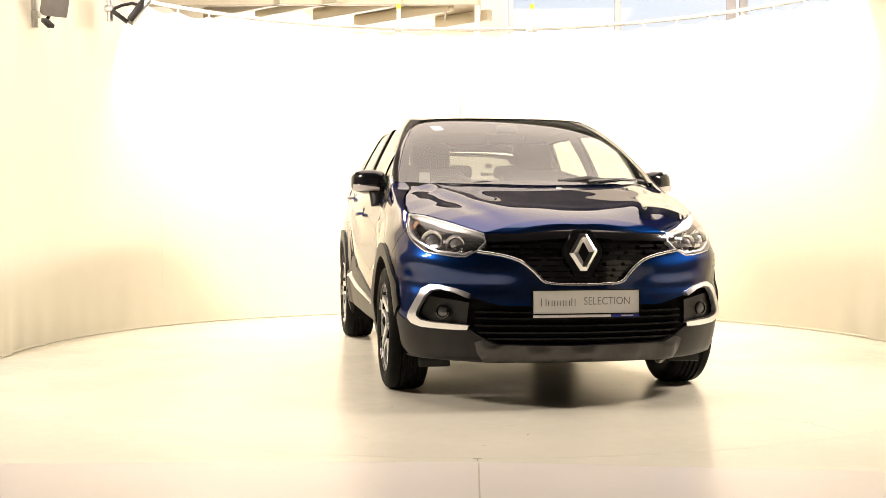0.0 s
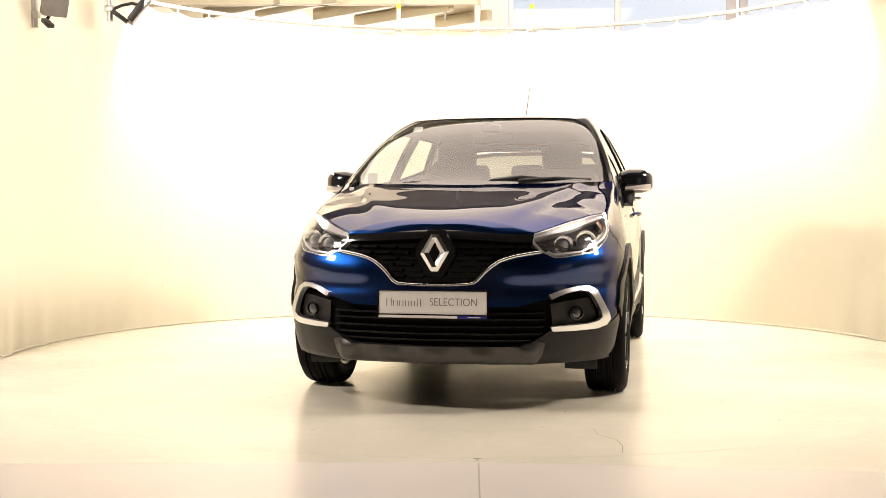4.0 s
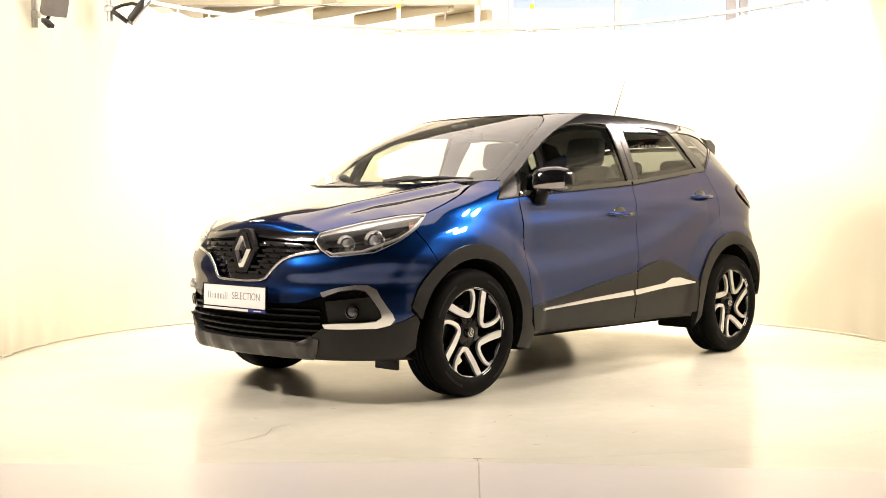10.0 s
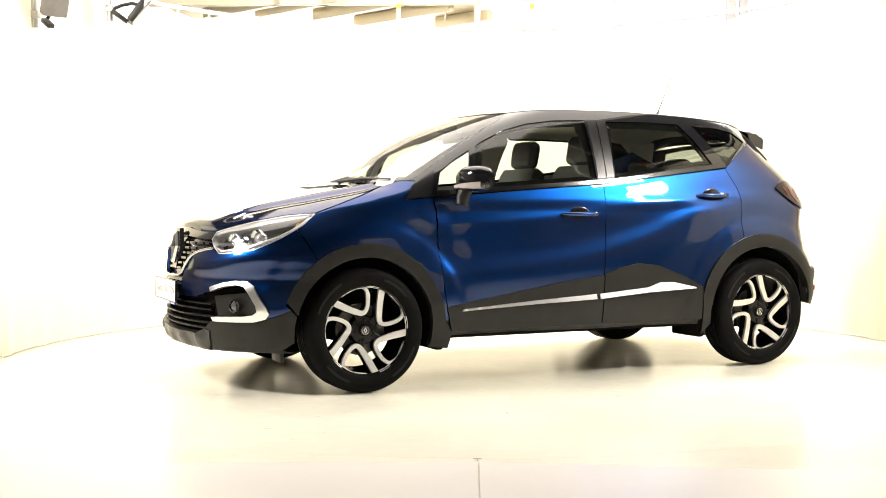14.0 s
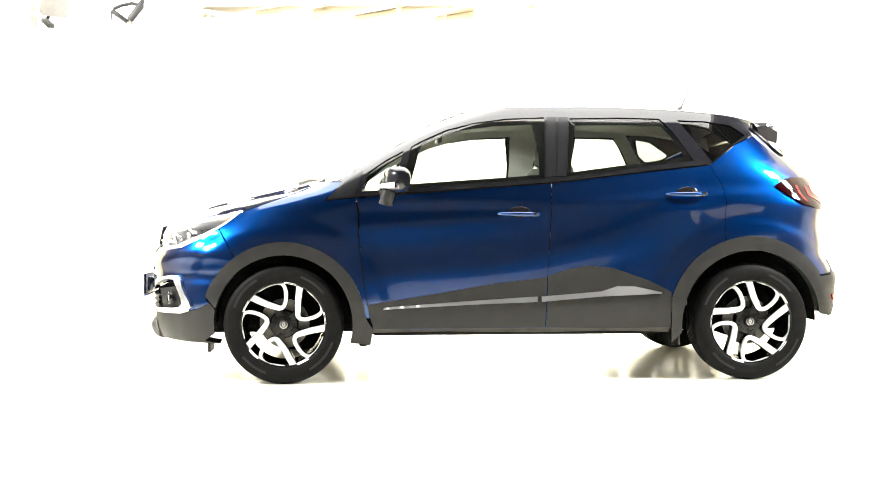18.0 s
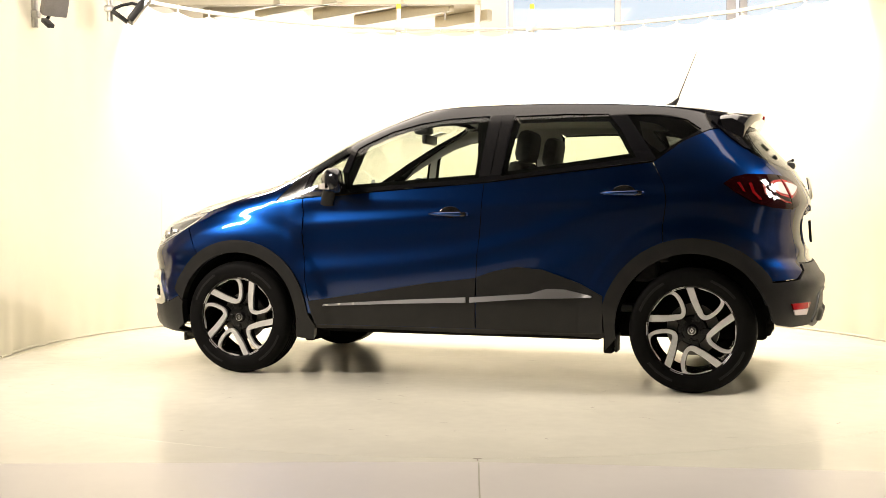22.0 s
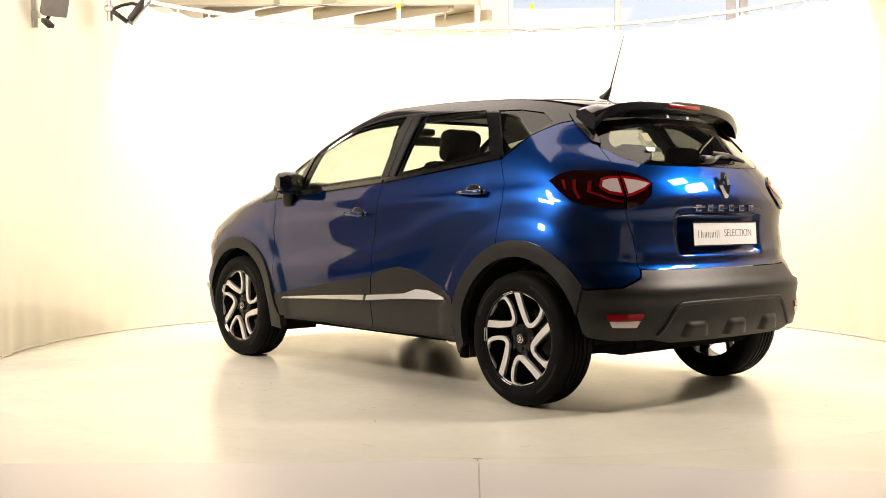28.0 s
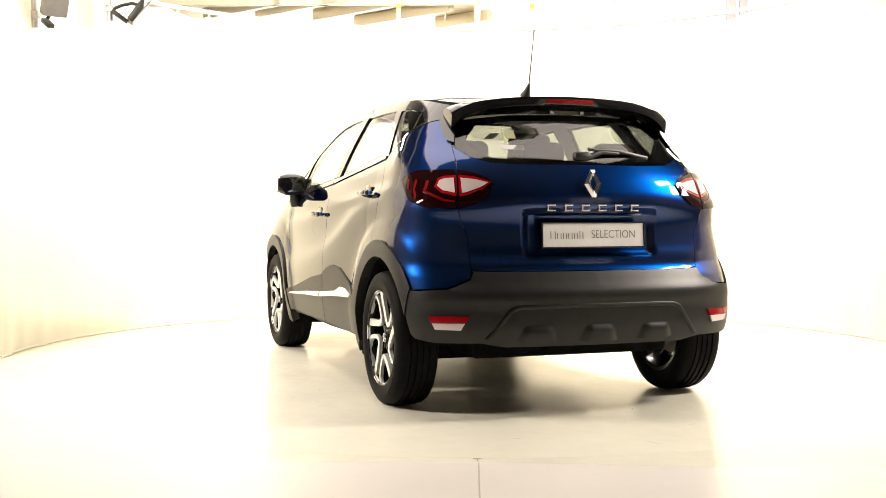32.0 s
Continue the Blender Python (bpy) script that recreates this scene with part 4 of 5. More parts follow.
panel("tailgate", GLASS_LOW + SEAM[::-1][1:] + [B(0.50, 0.672), B(0, 0.672)], BLUE, car, sides="B", step=0.016, bend=plate_hollow, label="metallic blue tailgate")
GLASS_TOP = [B(0.583, 1.30), B(0.528, 1.388), B(0.30, 1.412), B(0, 1.418)]
panel("rear_window", GLASS_LOW + GLASS_TOP, DARK_GLASS, car, off=-0.002, sides="B", label="dark rear window")
panel("rear_window_border", GLASS_LOW + GLASS_TOP + [B(0, 1.392), B(0.30, 1.386), B(0.46, 1.365), B(0.520, 1.30), B(0.525, 1.27), B(0.50, 1.235), B(0.44, 1.203), B(0.30, 1.190), B(0, 1.190)], UNDER, car, off=-0.010, lip=0, gap=0, step=0.025, sides="B", label="black border of the rear window")
panel("rear_bumper", [B(0, 0.668), B(0.50, 0.669), B(0.580, 0.672), B(0.602, 0.634), B(0.70, 0.590), X(-1.72, 0.582), X(-1.665, 0.590)] + arch(cx_r, RI + 0.002, 145, 172, 7)
      + [X(-1.72, 0.365), B(0.745, 0.350), B(0.56, 0.350), B(0.45, 0.330), B(0, 0.330)], CLADDING, car, off=0.006, sides="B", label="grained dark plastic rear bumper",
      bend=lambda p: 0.012 * soft_step(0.60, 0.585, p[:, 2]) * soft_step(0.50, 0.56, p[:, 2]) * soft_step(-1.70, -1.80, p[:, 0]))
panel("skid_panel", [B(0, 0.512), B(0.39, 0.512), B(0.43, 0.495), B(0.52, 0.375), B(0.50, 0.360), B(0, 0.350)], CLADDING, car, off=0.004, step=0.013, sides="B", label="dark grey diffuser panel",
      bend=lambda p: sum(0.020 * np.exp(-(((p[:, 1] - c) / (0.060 + 0.35 * np.clip(0.43 - p[:, 2], 0, 1))) ** 6)) * soft_step(0.432, 0.405, p[:, 2]) for c in (-0.30, 0.0, 0.30)))
rim_line = [skin_point([s_back(y, z)], [z], 0.004)[0][0] for y, z in ((0.535, 0.368), (0.500, 0.405), (0.452, 0.470), (0.430, 0.497), (0.395, 0.512), (0.30, 0.515), (0.15, 0.516), (0.0, 0.516))]
rim_line = rim_line + [q * np.array([1, -1, 1]) for q in rim_line[-2::-1]]
part("diffuser_rim", finish(tube(bmesh.new(), rim_line, 0.012, 10)), CLADDING, car, "raised rim of the diffuser panel")
both("reflector", [B(0.775, 0.474), B(0.61, 0.474), B(0.63, 0.444), B(0.765, 0.444)], RED_LENS, car, off=0.014, gap=0, step=0.02, label="red bumper reflector")
both("reversing_lamp", [B(0.763, 0.442), B(0.632, 0.442), B(0.648, 0.412), B(0.75, 0.415)], CLEAR_RED, car, off=0.012, gap=0, step=0.02, label="clear reversing lamp")
TAIL_IN = [B(0.634, 0.955), B(0.560, 0.975), B(0.500, 1.020), B(0.474, 1.075), B(0.500, 1.100), B(0.560, 1.125), B(0.611, 1.134), B(0.622, 1.05)]
TAIL_OUT = [B(0.640, 0.955), X(-1.700, 0.962), X(-1.600, 0.990), X(-1.520, 1.040), X(-1.452, 1.090), X(-1.500, 1.122), X(-1.560, 1.136), B(0.617, 1.134), B(0.626, 1.05)]
for sd in "LR":
    for nm, ol, cl in (("tail_light", TAIL_OUT, [B(0.640, 1.026), B(0.684, 1.036), B(0.700, 1.058), B(0.688, 1.082), B(0.665, 1.091), B(0.632, 1.093)]), ("tail_light", TAIL_IN, [B(0.612, 1.024), B(0.593, 1.028), B(0.530, 1.053), B(0.497, 1.073), B(0.55, 1.086), B(0.606, 1.093)])):
        tl = panel(nm, ol, SMOKE_LENS, car, off=0.010, lip=0.03, gap=0.001, step=0.02, sides=sd, label="red and clear rear lamp")
        ring = [tuple(q) for q in inset(np.array([(p * U, q) for p, q in resolve(cl)]), -0.013) / np.array([U, 1])]
        panel("red_ring", [(np.clip(p, min(o[0] for o in ol) + 0.004, max(o[0] for o in ol) - 0.004), q) for p, q in ring], RED_LENS, tl, off=0.012, lip=0.002, gap=0, step=0.02, sides=sd)
        panel("clear_section", cl, CLEAR_RED, tl, off=0.015, lip=0.004, gap=0, step=0.02, sides=sd)

    for arc in ([X(-1.520, 1.090), X(-1.550, 1.046), X(-1.562, 1.042), X(-1.534, 1.092)], [X(-1.575, 1.088), X(-1.594, 1.040), X(-1.632, 1.000), X(-1.644, 1.002), X(-1.606, 1.044), X(-1.589, 1.090)],
                [X(-1.640, 1.082), X(-1.656, 1.030), B(0.690, 0.988), B(0.645, 0.984), B(0.645, 0.992), B(0.685, 0.997), X(-1.668, 1.034), X(-1.653, 1.084)]):
        panel("light_guide", arc, GUIDE_RED, car, off=0.0125, lip=0.002, gap=0, step=0.02, sides=sd, label="red light guide of the rear lamp")

# greenhouse
ROOF_Z = table((-1.56, -1.45, -1.20, -0.80, -0.40, 0.0, 0.15, 0.30, 0.40), (1.454, 1.466, 1.504, 1.533, 1.544, 1.539, 1.530, 1.514, 1.492))
TOP_LINE = [X(x, float(ROOF_Z(x))) for x in (0.30, 0.15, 0.0, -0.2, -0.4, -0.6, -0.8, -1.0, -1.2, -1.35, -1.45)]
W1 = [X(0.655, belt(0.655) + 0.030), X(0.600, 1.306), X(0.554, 1.335), X(0.406, 1.403), X(0.243, 1.447), X(0.057, 1.473), X(-0.165, 1.483), X(-0.142, belt(-0.14) + 0.030)]
W0 = [X(0.880, belt(0.880) + 0.032), X(0.838, 1.165), X(0.74, 1.232), X(0.642, 1.285), X(0.700, belt(0.70) + 0.030)]
W2 = [X(-0.268, belt(-0.26) + 0.028), X(-0.312, 1.478), X(-0.60, 1.484), X(-0.83, 1.478), X(-0.90, 1.40), X(-1.00, belt(-1.0) + 0.035)]
W3 = [X(-0.935, 1.470), X(-1.105, 1.225), X(-1.22, 1.315), X(-1.33, 1.385), X(-1.25, 1.440), X(-1.10, 1.464)]
APILLAR = [X(0.385, 1.466), X(0.514, 1.404), X(0.599, 1.356), X(0.729, 1.281), X(0.851, 1.205), X(1.010, 1.110)]
def trimmed(outline, d):
    """The same opening, smaller by d all round."""
    return [tuple(q) for q in inset(np.array([(a * U, b) for a, b in resolve(outline)]), d) / np.array([U, 1])]


PILLAR_IN = [F(0.717, 1.109), F(0.689, 1.172), F(0.666, 1.247), F(0.640, 1.33), F(0.600, 1.410), F(0.565, 1.468), F(0.53, 1.500)]
for sd in "LR":
    panel("window_frame", [X(0.985, 1.112), X(1.069, 1.006), X(0.902, 1.024), X(0.35, belt(0.35) + 0.004), X(-0.178, 1.105), X(-0.70, belt(-0.7) + 0.004), X(-1.088, 1.211), X(-1.247, 1.328), X(-1.37, 1.384), X(-1.44, 1.398), B(0.588, 1.30)]
          + TOP_LINE[::-1] + APILLAR, BLACK_GLOSS, car, gap=0, lip=0.02, holes=[W0, W1, W2, W3], step=0.025, sides=sd, label="gloss black window frame and pillars")
    panel("pillar_film", [X(-0.150, 1.135), X(-0.176, 1.482), X(-0.238, 1.484), X(-0.206, 1.14)], FILM, car, off=0.003, lip=0.004, gap=0, sides=sd, label="satin grey pillar film")
    panel("pillar_film", [X(-0.212, 1.14), X(-0.244, 1.484), X(-0.304, 1.484), X(-0.262, 1.142)], FILM, car, off=0.003, lip=0.004, gap=0, sides=sd, label="satin grey pillar film")
    panel("mirror_sail", [X(1.06, 1.012), X(0.912, 1.030), X(0.868, 1.170), X(0.968, 1.108)], FILM, car, off=0.003, lip=0.004, gap=0, sides=sd, label="satin dark corner trim")
    panel("spoiler_fin", [X(-1.375, 1.428), X(-1.455, 1.352), B(0.602, 1.278), B(0.578, 1.266), B(0.548, 1.35), B(0.520, 1.43), X(-1.43, 1.466)], BLACK_GLOSS, car, off=0.010, lip=0.01, gap=0, sides=sd, label="gloss black spoiler side")
    panel("pillar_lining", [X(0.93, 1.10), X(0.35, belt(0.35) + 0.01), X(-0.178, 1.11), X(-0.70, belt(-0.7) + 0.01), X(-1.088, 1.215), X(-1.37, 1.384), B(0.588, 1.30)]
          + TOP_LINE[::-1] + APILLAR[:4], LINER, car, off=-0.03, gap=0.012, lip=0, holes=[W0, trimmed(W1, 0.03), trimmed(W2, 0.03), W3], step=0.03, sides=sd, label="light grey pillar lining")
    for ol in (W1, W2):
        panel("window_seal", ol, UNDER, car, off=-0.022, lip=0, gap=-0.002, holes=[trimmed(ol, 0.031)], step=0.03, sides=sd, label="black rubber window seal")
    for nm, ol, mt in (("quarter_light", W0, GLASS), ("front_window", W1, GLASS), ("rear_door_window", W2, GLASS), ("rear_quarter_window", W3, DARK_GLASS)):
        panel(nm, ol, mt, car, off=-0.006, lip=0, gap=-0.004, sides=sd)
    panel("quarter_window_border", W3, UNDER, car, off=-0.010, lip=0, gap=0, holes=[[X(-1.000, 1.438), X(-1.10, 1.420), X(-1.235, 1.335), X(-1.125, 1.264), X(-1.030, 1.335)]], step=0.02, sides=sd, label="black border of the quarter window")
    panel("waist_trim", [X(0.895, belt(0.895) + 0.004), X(0.35, belt(0.35) + 0.004), X(-0.17, 1.105), X(-0.17, 1.125), X(0.35, belt(0.35) + 0.024), X(0.885, belt(0.885) + 0.024)], PIANO, car, off=0.006, gap=0, sides=sd)
    panel("waist_trim", [X(-0.19, 1.106), X(-0.70, belt(-0.7) + 0.004), X(-1.085, 1.212), X(-1.085, 1.228), X(-0.70, belt(-0.7) + 0.022), X(-0.19, 1.126)], PIANO, car, off=0.006, gap=0, sides=sd)

panel("windscreen", [F(0, 1.530), F(0.30, 1.524)] + TOP_LINE[:1] + APILLAR + [F(0.50, 1.098), F(0, 1.086)], WS_GLASS, car, off=-0.002, lip=0, gap=0.004, step=0.035, sides="B", label="clear raked windscreen")
both("windscreen_border", APILLAR + PILLAR_IN + TOP_LINE[:1], UNDER, car, off=-0.008, lip=0, gap=0, step=0.03)

bm = bmesh.new()
rv = []
for i in range(41):
    a = i / 40
    row = []
    for j in range(37):
        c = -1 + 2 * j / 36
        xf = 0.30 + 0.085 * (1 - abs(c) ** 2.2)
        xr = -1.47 - 0.06 * (1 - abs(c) ** 2.2)
        x = xr + (xf - xr) * a
        xe = -1.45 + 1.75 * a
        ze = float(ROOF_Z(xe))
        ye = float(skin_point(*X(xe, ze))[0][1])
        row.append(bm.verts.new((x, ye * c, ze + (0.008 + 0.017 * soft_step(0.36, 0.0, x)) * (1 - abs(c) ** 5) + 0.002)))
    rv.append(row)
for i in range(40):
    for j in range(36):
        bm.faces.new((rv[i][j], rv[i][j + 1], rv[i + 1][j + 1], rv[i + 1][j]))
finish(bm)
rim = [e for e in bm.edges if e.is_boundary]
ex = bmesh.ops.extrude_edge_only(bm, edges=rim)
for v in [q for q in ex["geom"] if isinstance(q, bmesh.types.BMVert)]:
    v.co.z -= 0.014
for e in rim:
    e.smooth = False
part("roof", bm, BLACK_GLOSS, car, "gloss black roof")

# spoiler over the rear window
bm = bmesh.new()
sv = []
for j in range(37):
    c = -1 + 2 * j / 36
    k = abs(c)
    y = 0.580 * c
    drop = 0.022 * k ** 4 + 0.034 * k ** 12
    x0, x1 = -1.42, -1.630 + 0.085 * k ** 3
    z0 = 1.502 - 0.034 * k ** 2 - drop * 0.5
    zt = 1.416 - 0.030 * k ** 4
    gx = float(skin_point(*B(min(abs(y), 0.55), zt), -0.004)[0][0])
    prof = [(x0, z0), ((x0 + x1) / 2, z0 + 0.004), (x1, z0 - 0.002 - drop * 0.5), (x1 - 0.004, z0 - 0.014 - drop * 0.5), (x1 + 0.004, z0 - 0.044 - drop), ((x1 + gx) / 2 + 0.02, (z0 - 0.05 - drop + zt) / 2), (max(gx, x1 + 0.02), min(zt, z0 - 0.06 - drop))]
    sv.append([bm.verts.new((px, y, pz)) for px, pz in prof])
for j in range(36):
    for i in range(6):
        bm.faces.new((sv[j][i], sv[j][i + 1], sv[j + 1][i + 1], sv[j + 1][i]))
bm.faces.new(sv[0])
bm.faces.new(sv[-1][::-1])
part("spoiler", finish(bm), BLACK_GLOSS, car, "gloss black roof spoiler")


# wheels
DISC = noisy(principled("brake_iron", (0.16, 0.15, 0.14), 0.45, 0.7), 40, 0.2)
SIDEWALL = principled("sidewall_print", (0.018, 0.018, 0.018), 0.7, spec=0.1)


def wheel(cx, k, phase):
    """A wheel at x, on the left (k=1) or right (k=-1) side."""
    yc = 0.765 * k
    w = new("wheel")
    w.parent = car
    w.location = (OX + cx, OY + yc, 0.327)
    if k < 0:
        w.rotation_euler = (0, 0, math.pi)
    prof = [(0.226, 0.085), (0.232, 0.096), (0.250, 0.104), (0.275, 0.107), (0.300, 0.104), (0.316, 0.094), (0.324, 0.080), (0.3275, 0.06)]
    for gy in (0.045, 0.015, -0.015, -0.045):
        prof += [(0.328, gy + 0.006), (0.320, gy + 0.004), (0.320, gy - 0.004), (0.328, gy - 0.006)]
    prof += [(0.3275, -0.06), (0.324, -0.080), (0.316, -0.094), (0.29, -0.104), (0.25, -0.104), (0.226, -0.09), (0.22, 0.0)]
    part("tyre", finish(lathe(bmesh.new(), prof, 72, closed=True)), RUBBER, w, "black road tyre")
    part("rim", finish(lathe(bmesh.new(), [(0.235, 0.090), (0.233, 0.098), (0.227, 0.096), (0.222, 0.078), (0.214, 0.0), (0.208, -0.09), (0.228, -0.095)], 64)), RIM_BLACK, w, "two-tone alloy rim with looped spokes")
    part("hub", finish(lathe(bmesh.new(), [(0.0, 0.072), (0.026, 0.072), (0.030, 0.066), (0.032, 0.060), (0.072, 0.056), (0.078, 0.045), (0.078, 0.0)], 40)), RIM_BLACK, w)
    part("hub_cap", finish(lathe(bmesh.new(), [(0.0, 0.078), (0.018, 0.078), (0.022, 0.074), (0.024, 0.070), (0.028, 0.0725), (0.029, 0.066)], 32)), PIANO, w, "round black hub cap")
    part("hub_ring", finish(lathe(bmesh.new(), [(0.0175, 0.0775), (0.019, 0.0805), (0.0215, 0.0795), (0.0225, 0.075)], 32)), CHROME, w)
    bm = bmesh.new()
    lo, li = [], []
    for cx2, cz2 in ((0, 0.015), (0.010, 0), (0, -0.015), (-0.010, 0)):
        lo.append(bm.verts.new((cx2, 0.0795, cz2)))
        li.append(bm.verts.new((cx2 * 0.5, 0.0795, cz2 * 0.5)))
    for j in range(4):
        bm.faces.new((lo[j], lo[(j + 1) % 4], li[(j + 1) % 4], li[j]))
    part("hub_lozenge", finish(bm), CHROME, w, smooth=False)
    part("brake_disc", finish(lathe(bmesh.new(), [(0.06, 0.006), (0.135, 0.006), (0.137, 0.0), (0.135, -0.012), (0.06, -0.012)], 40)), DISC, w)
    for b in range(4):
        a = radians(90 * b + 4)
        bm = lathe(bmesh.new(), [(0.0, 0.064), (0.007, 0.064), (0.009, 0.060), (0.011, 0.056)], 8)
        bmesh.ops.translate(bm, verts=bm.verts, vec=(0.050 * math.cos(a), 0, 0.050 * math.sin(a)))
        part("wheel_bolt", finish(bm), RIM_BLACK, w)
    for q in range(5):
        base = radians(180 - 99.3 - 72 * q + phase)
        loop = [(0.229, 46), (0.190, 42.5), (0.150, 37), (0.112, 25), (0.092, 9), (0.101, -4), (0.132, -8.5), (0.186, -7), (0.222, -1), (0.229, 12), (0.228, 34)]
        wid = [0.0175, 0.0172, 0.0162, 0.0152, 0.0130, 0.0108, 0.0100, 0.0098, 0.0082, 0.0056, 0.0048]
        ctrl = [Vector((r * math.cos(base - radians(d)), 0, r * math.sin(base - radians(d)))) for r, d in loop]
        path = smooth_path(ctrl, 5)
        for nm, mt, y0, y1, grow in (("spoke_back", RIM_BLACK, 0.074, 0.035, 1.25), ("spoke", ALLOY, 0.090, 0.0742, 1.0)):
            bm = bmesh.new()
            prev = None
            for i, p in enumerate(path):
                d = (path[min(i + 1, len(path) - 1)] - path[max(i - 1, 0)]).normalized()
                sd = Vector((-d.z, 0, d.x))
                hw = np.interp(i / (len(path) - 1) * 10, range(11), wid) * grow
                dish = 0.010 * (1 - (p.length - 0.09) / 0.14)
                a, b = p + sd * hw, p - sd * hw
                ring = [bm.verts.new((a.x, y0 - dish, a.z)), bm.verts.new((b.x, y0 - dish, b.z)), bm.verts.new((b.x, y1 - dish, b.z)), bm.verts.new((a.x, y1 - dish, a.z))]
                if prev:
                    for j in range(4):
                        bm.faces.new((prev[j], prev[(j + 1) % 4], ring[(j + 1) % 4], ring[j]))
                else:
                    bm.faces.new(ring)
                prev = ring
            bm.faces.new(prev[::-1])
            part(nm, finish(bm), mt, w, smooth=False)
        bm = bmesh.new()
        prev = None
        for i in range(7):
            a = base - radians(51 + 17 * i / 6)
            ring = [bm.verts.new((rr * math.cos(a), yy, rr * math.sin(a))) for rr, yy in ((0.2235, 0.091), (0.2325, 0.0995), (0.2335, 0.094), (0.2235, 0.080))]
            if prev:
                for j in range(4):
                    bm.faces.new((prev[j], prev[(j + 1) % 4], ring[(j + 1) % 4], ring[j]))
            prev = ring
        part("rim_edge", finish(bm), ALLOY, w, smooth=False)
        bm = bmesh.new()
        a = base - radians(20)
        m = Matrix.Rotation(-a, 4, "Y")
        box(bm, (0.075, 0.046, 0), (0.05, 0.03, 0.04), 0.006, m)
        part("spoke_root", bm, RIM_BLACK, w, smooth=False)
    # plain raised marks on the sidewall
    for a0, n, r in ((20, 40, 0.282), (200, 40, 0.282), (110, 32, 0.278), (290, 32, 0.278)):
        bm = bmesh.new()
        prev = None
        for i in range(13):
            q = radians(a0 + n * i / 12)
            ring = [bm.verts.new((rr * math.cos(q), yy, rr * math.sin(q))) for rr, yy in ((r - 0.007, 0.1050), (r - 0.006, 0.1078), (r + 0.006, 0.1076), (r + 0.007, 0.1045))]
            if prev:
                for j in range(3):
                    bm.faces.new((prev[j], prev[j + 1], ring[j + 1], ring[j]))
            prev = ring
        part("sidewall_mark", finish(bm), SIDEWALL, w, smooth=False)
    return w


for cx in (cx_f, cx_r):
    for k in (1, -1):
        wheel(cx, k, -20 if cx < 0 else 6)
        bm = bmesh.new()
        prev = None
        for a in np.linspace(-1, 181, 29):
            r = 0.386 if cx > 0 else 0.406
            tuck = 0.085 * float(soft_step(55, 0, a)) if cx > 0 else 0.11 * float(soft_step(120, 165, a))
            ring = [bm.verts.new((cx + r * math.cos(radians(a)), y * k, 0.33 + r * math.sin(radians(a)))) for y in (0.872 - tuck, 0.55)]
            if prev:
                bm.faces.new((prev[0], prev[1], ring[1], ring[0]))
            prev = ring
        part("wheel_arch_liner", bm, UNDER, car, "black wheel arch liner")


def motions():
    """The turntable turns the car evenly, clockwise from above."""
    rows = [(t / 4, pose(0, 0, 0, 0, 0, -78.987 - 5.3177 * t / 4)) for t in range(129)]
    walk(car, rows)
    walk(turntable, rows)


# ---- small parts of the car ----


def text_mesh(name, words, size, mat, parent, m, label="", depth=0.0006, width=None):
    """Raised lettering in the built-in font, as a mesh."""
    cu = bpy.data.curves.new(name, "FONT")
    cu.offset = -0.012 * size
    cu.body, cu.size, cu.extrude, cu.align_x, cu.align_y = words, size, depth, "LEFT", "CENTER"
    tmp = bpy.data.objects.new(name, cu)
    me = bpy.data.meshes.new_from_object(tmp)
    bpy.data.objects.remove(tmp)
    if width:
        xs = [v.co.x for v in me.vertices]
        k = width / (max(xs) - min(xs))
        me.transform(Matrix.Diagonal((k, 1, 1, 1)) @ Matrix.Translation((-min(xs), 0, 0)))
    me.materials.clear()
    me.materials.append(mat)
    me.transform(m)
    ob = new(name, me)
    hang(ob, parent)
    if label:
        ob["label"] = label
    return ob


def diamond(name, w, h, m, parent, label):
    """A faceted upright lozenge ring, as on a car's nose."""
    bm = bmesh.new()
    oo = [(0, h / 2), (w * 0.12, h / 2), (w / 2, h * 0.03), (w * 0.12, -h / 2), (0, -h / 2), (-w * 0.12, -h / 2), (-w / 2, -h * 0.03), (-w * 0.12, h / 2)]
    ii = [(0.0, h * 0.27), (w * 0.02, h * 0.26), (w * 0.19, 0.0), (w * 0.02, -h * 0.26), (0.0, -h * 0.27), (-w * 0.02, -h * 0.26), (-w * 0.19, 0.0), (-w * 0.02, h * 0.26)]
    ridge = [((a[0] * 0.55 + b[0] * 0.45), (a[1] * 0.55 + b[1] * 0.45)) for a, b in zip(oo, ii)]
    loops = []
    for pts, d in ((oo, 0.0), (oo, 0.006), (ridge, 0.018), (ii, 0.008), (ii, 0.0)):
        loops.append([bm.verts.new((a, b, d)) for a, b in pts])
    for a, b in zip(loops[:-1], loops[1:]):
        for j in range(8):
            bm.faces.new((a[j], a[(j + 1) % 8], b[(j + 1) % 8], b[j]))
    finish(bm)
    bmesh.ops.transform(bm, matrix=m, verts=bm.verts)
    return part(name, bm, CHROME, parent, label, smooth=False)


FRONT = Matrix(((0, 0, 1, 0), (1, 0, 0, 0), (0, 1, 0, 0), (0, 0, 0, 1)))      # local x right as seen from ahead, y up, z forwards
BACK = Matrix(((0, 0, -1, 0), (-1, 0, 0, 0), (0, 1, 0, 0), (0, 0, 0, 1)))


def facing(m, x, z, tilt=0):
    return Matrix.Translation((x, 0, z)) @ m @ pose(0, 0, 0, tilt)


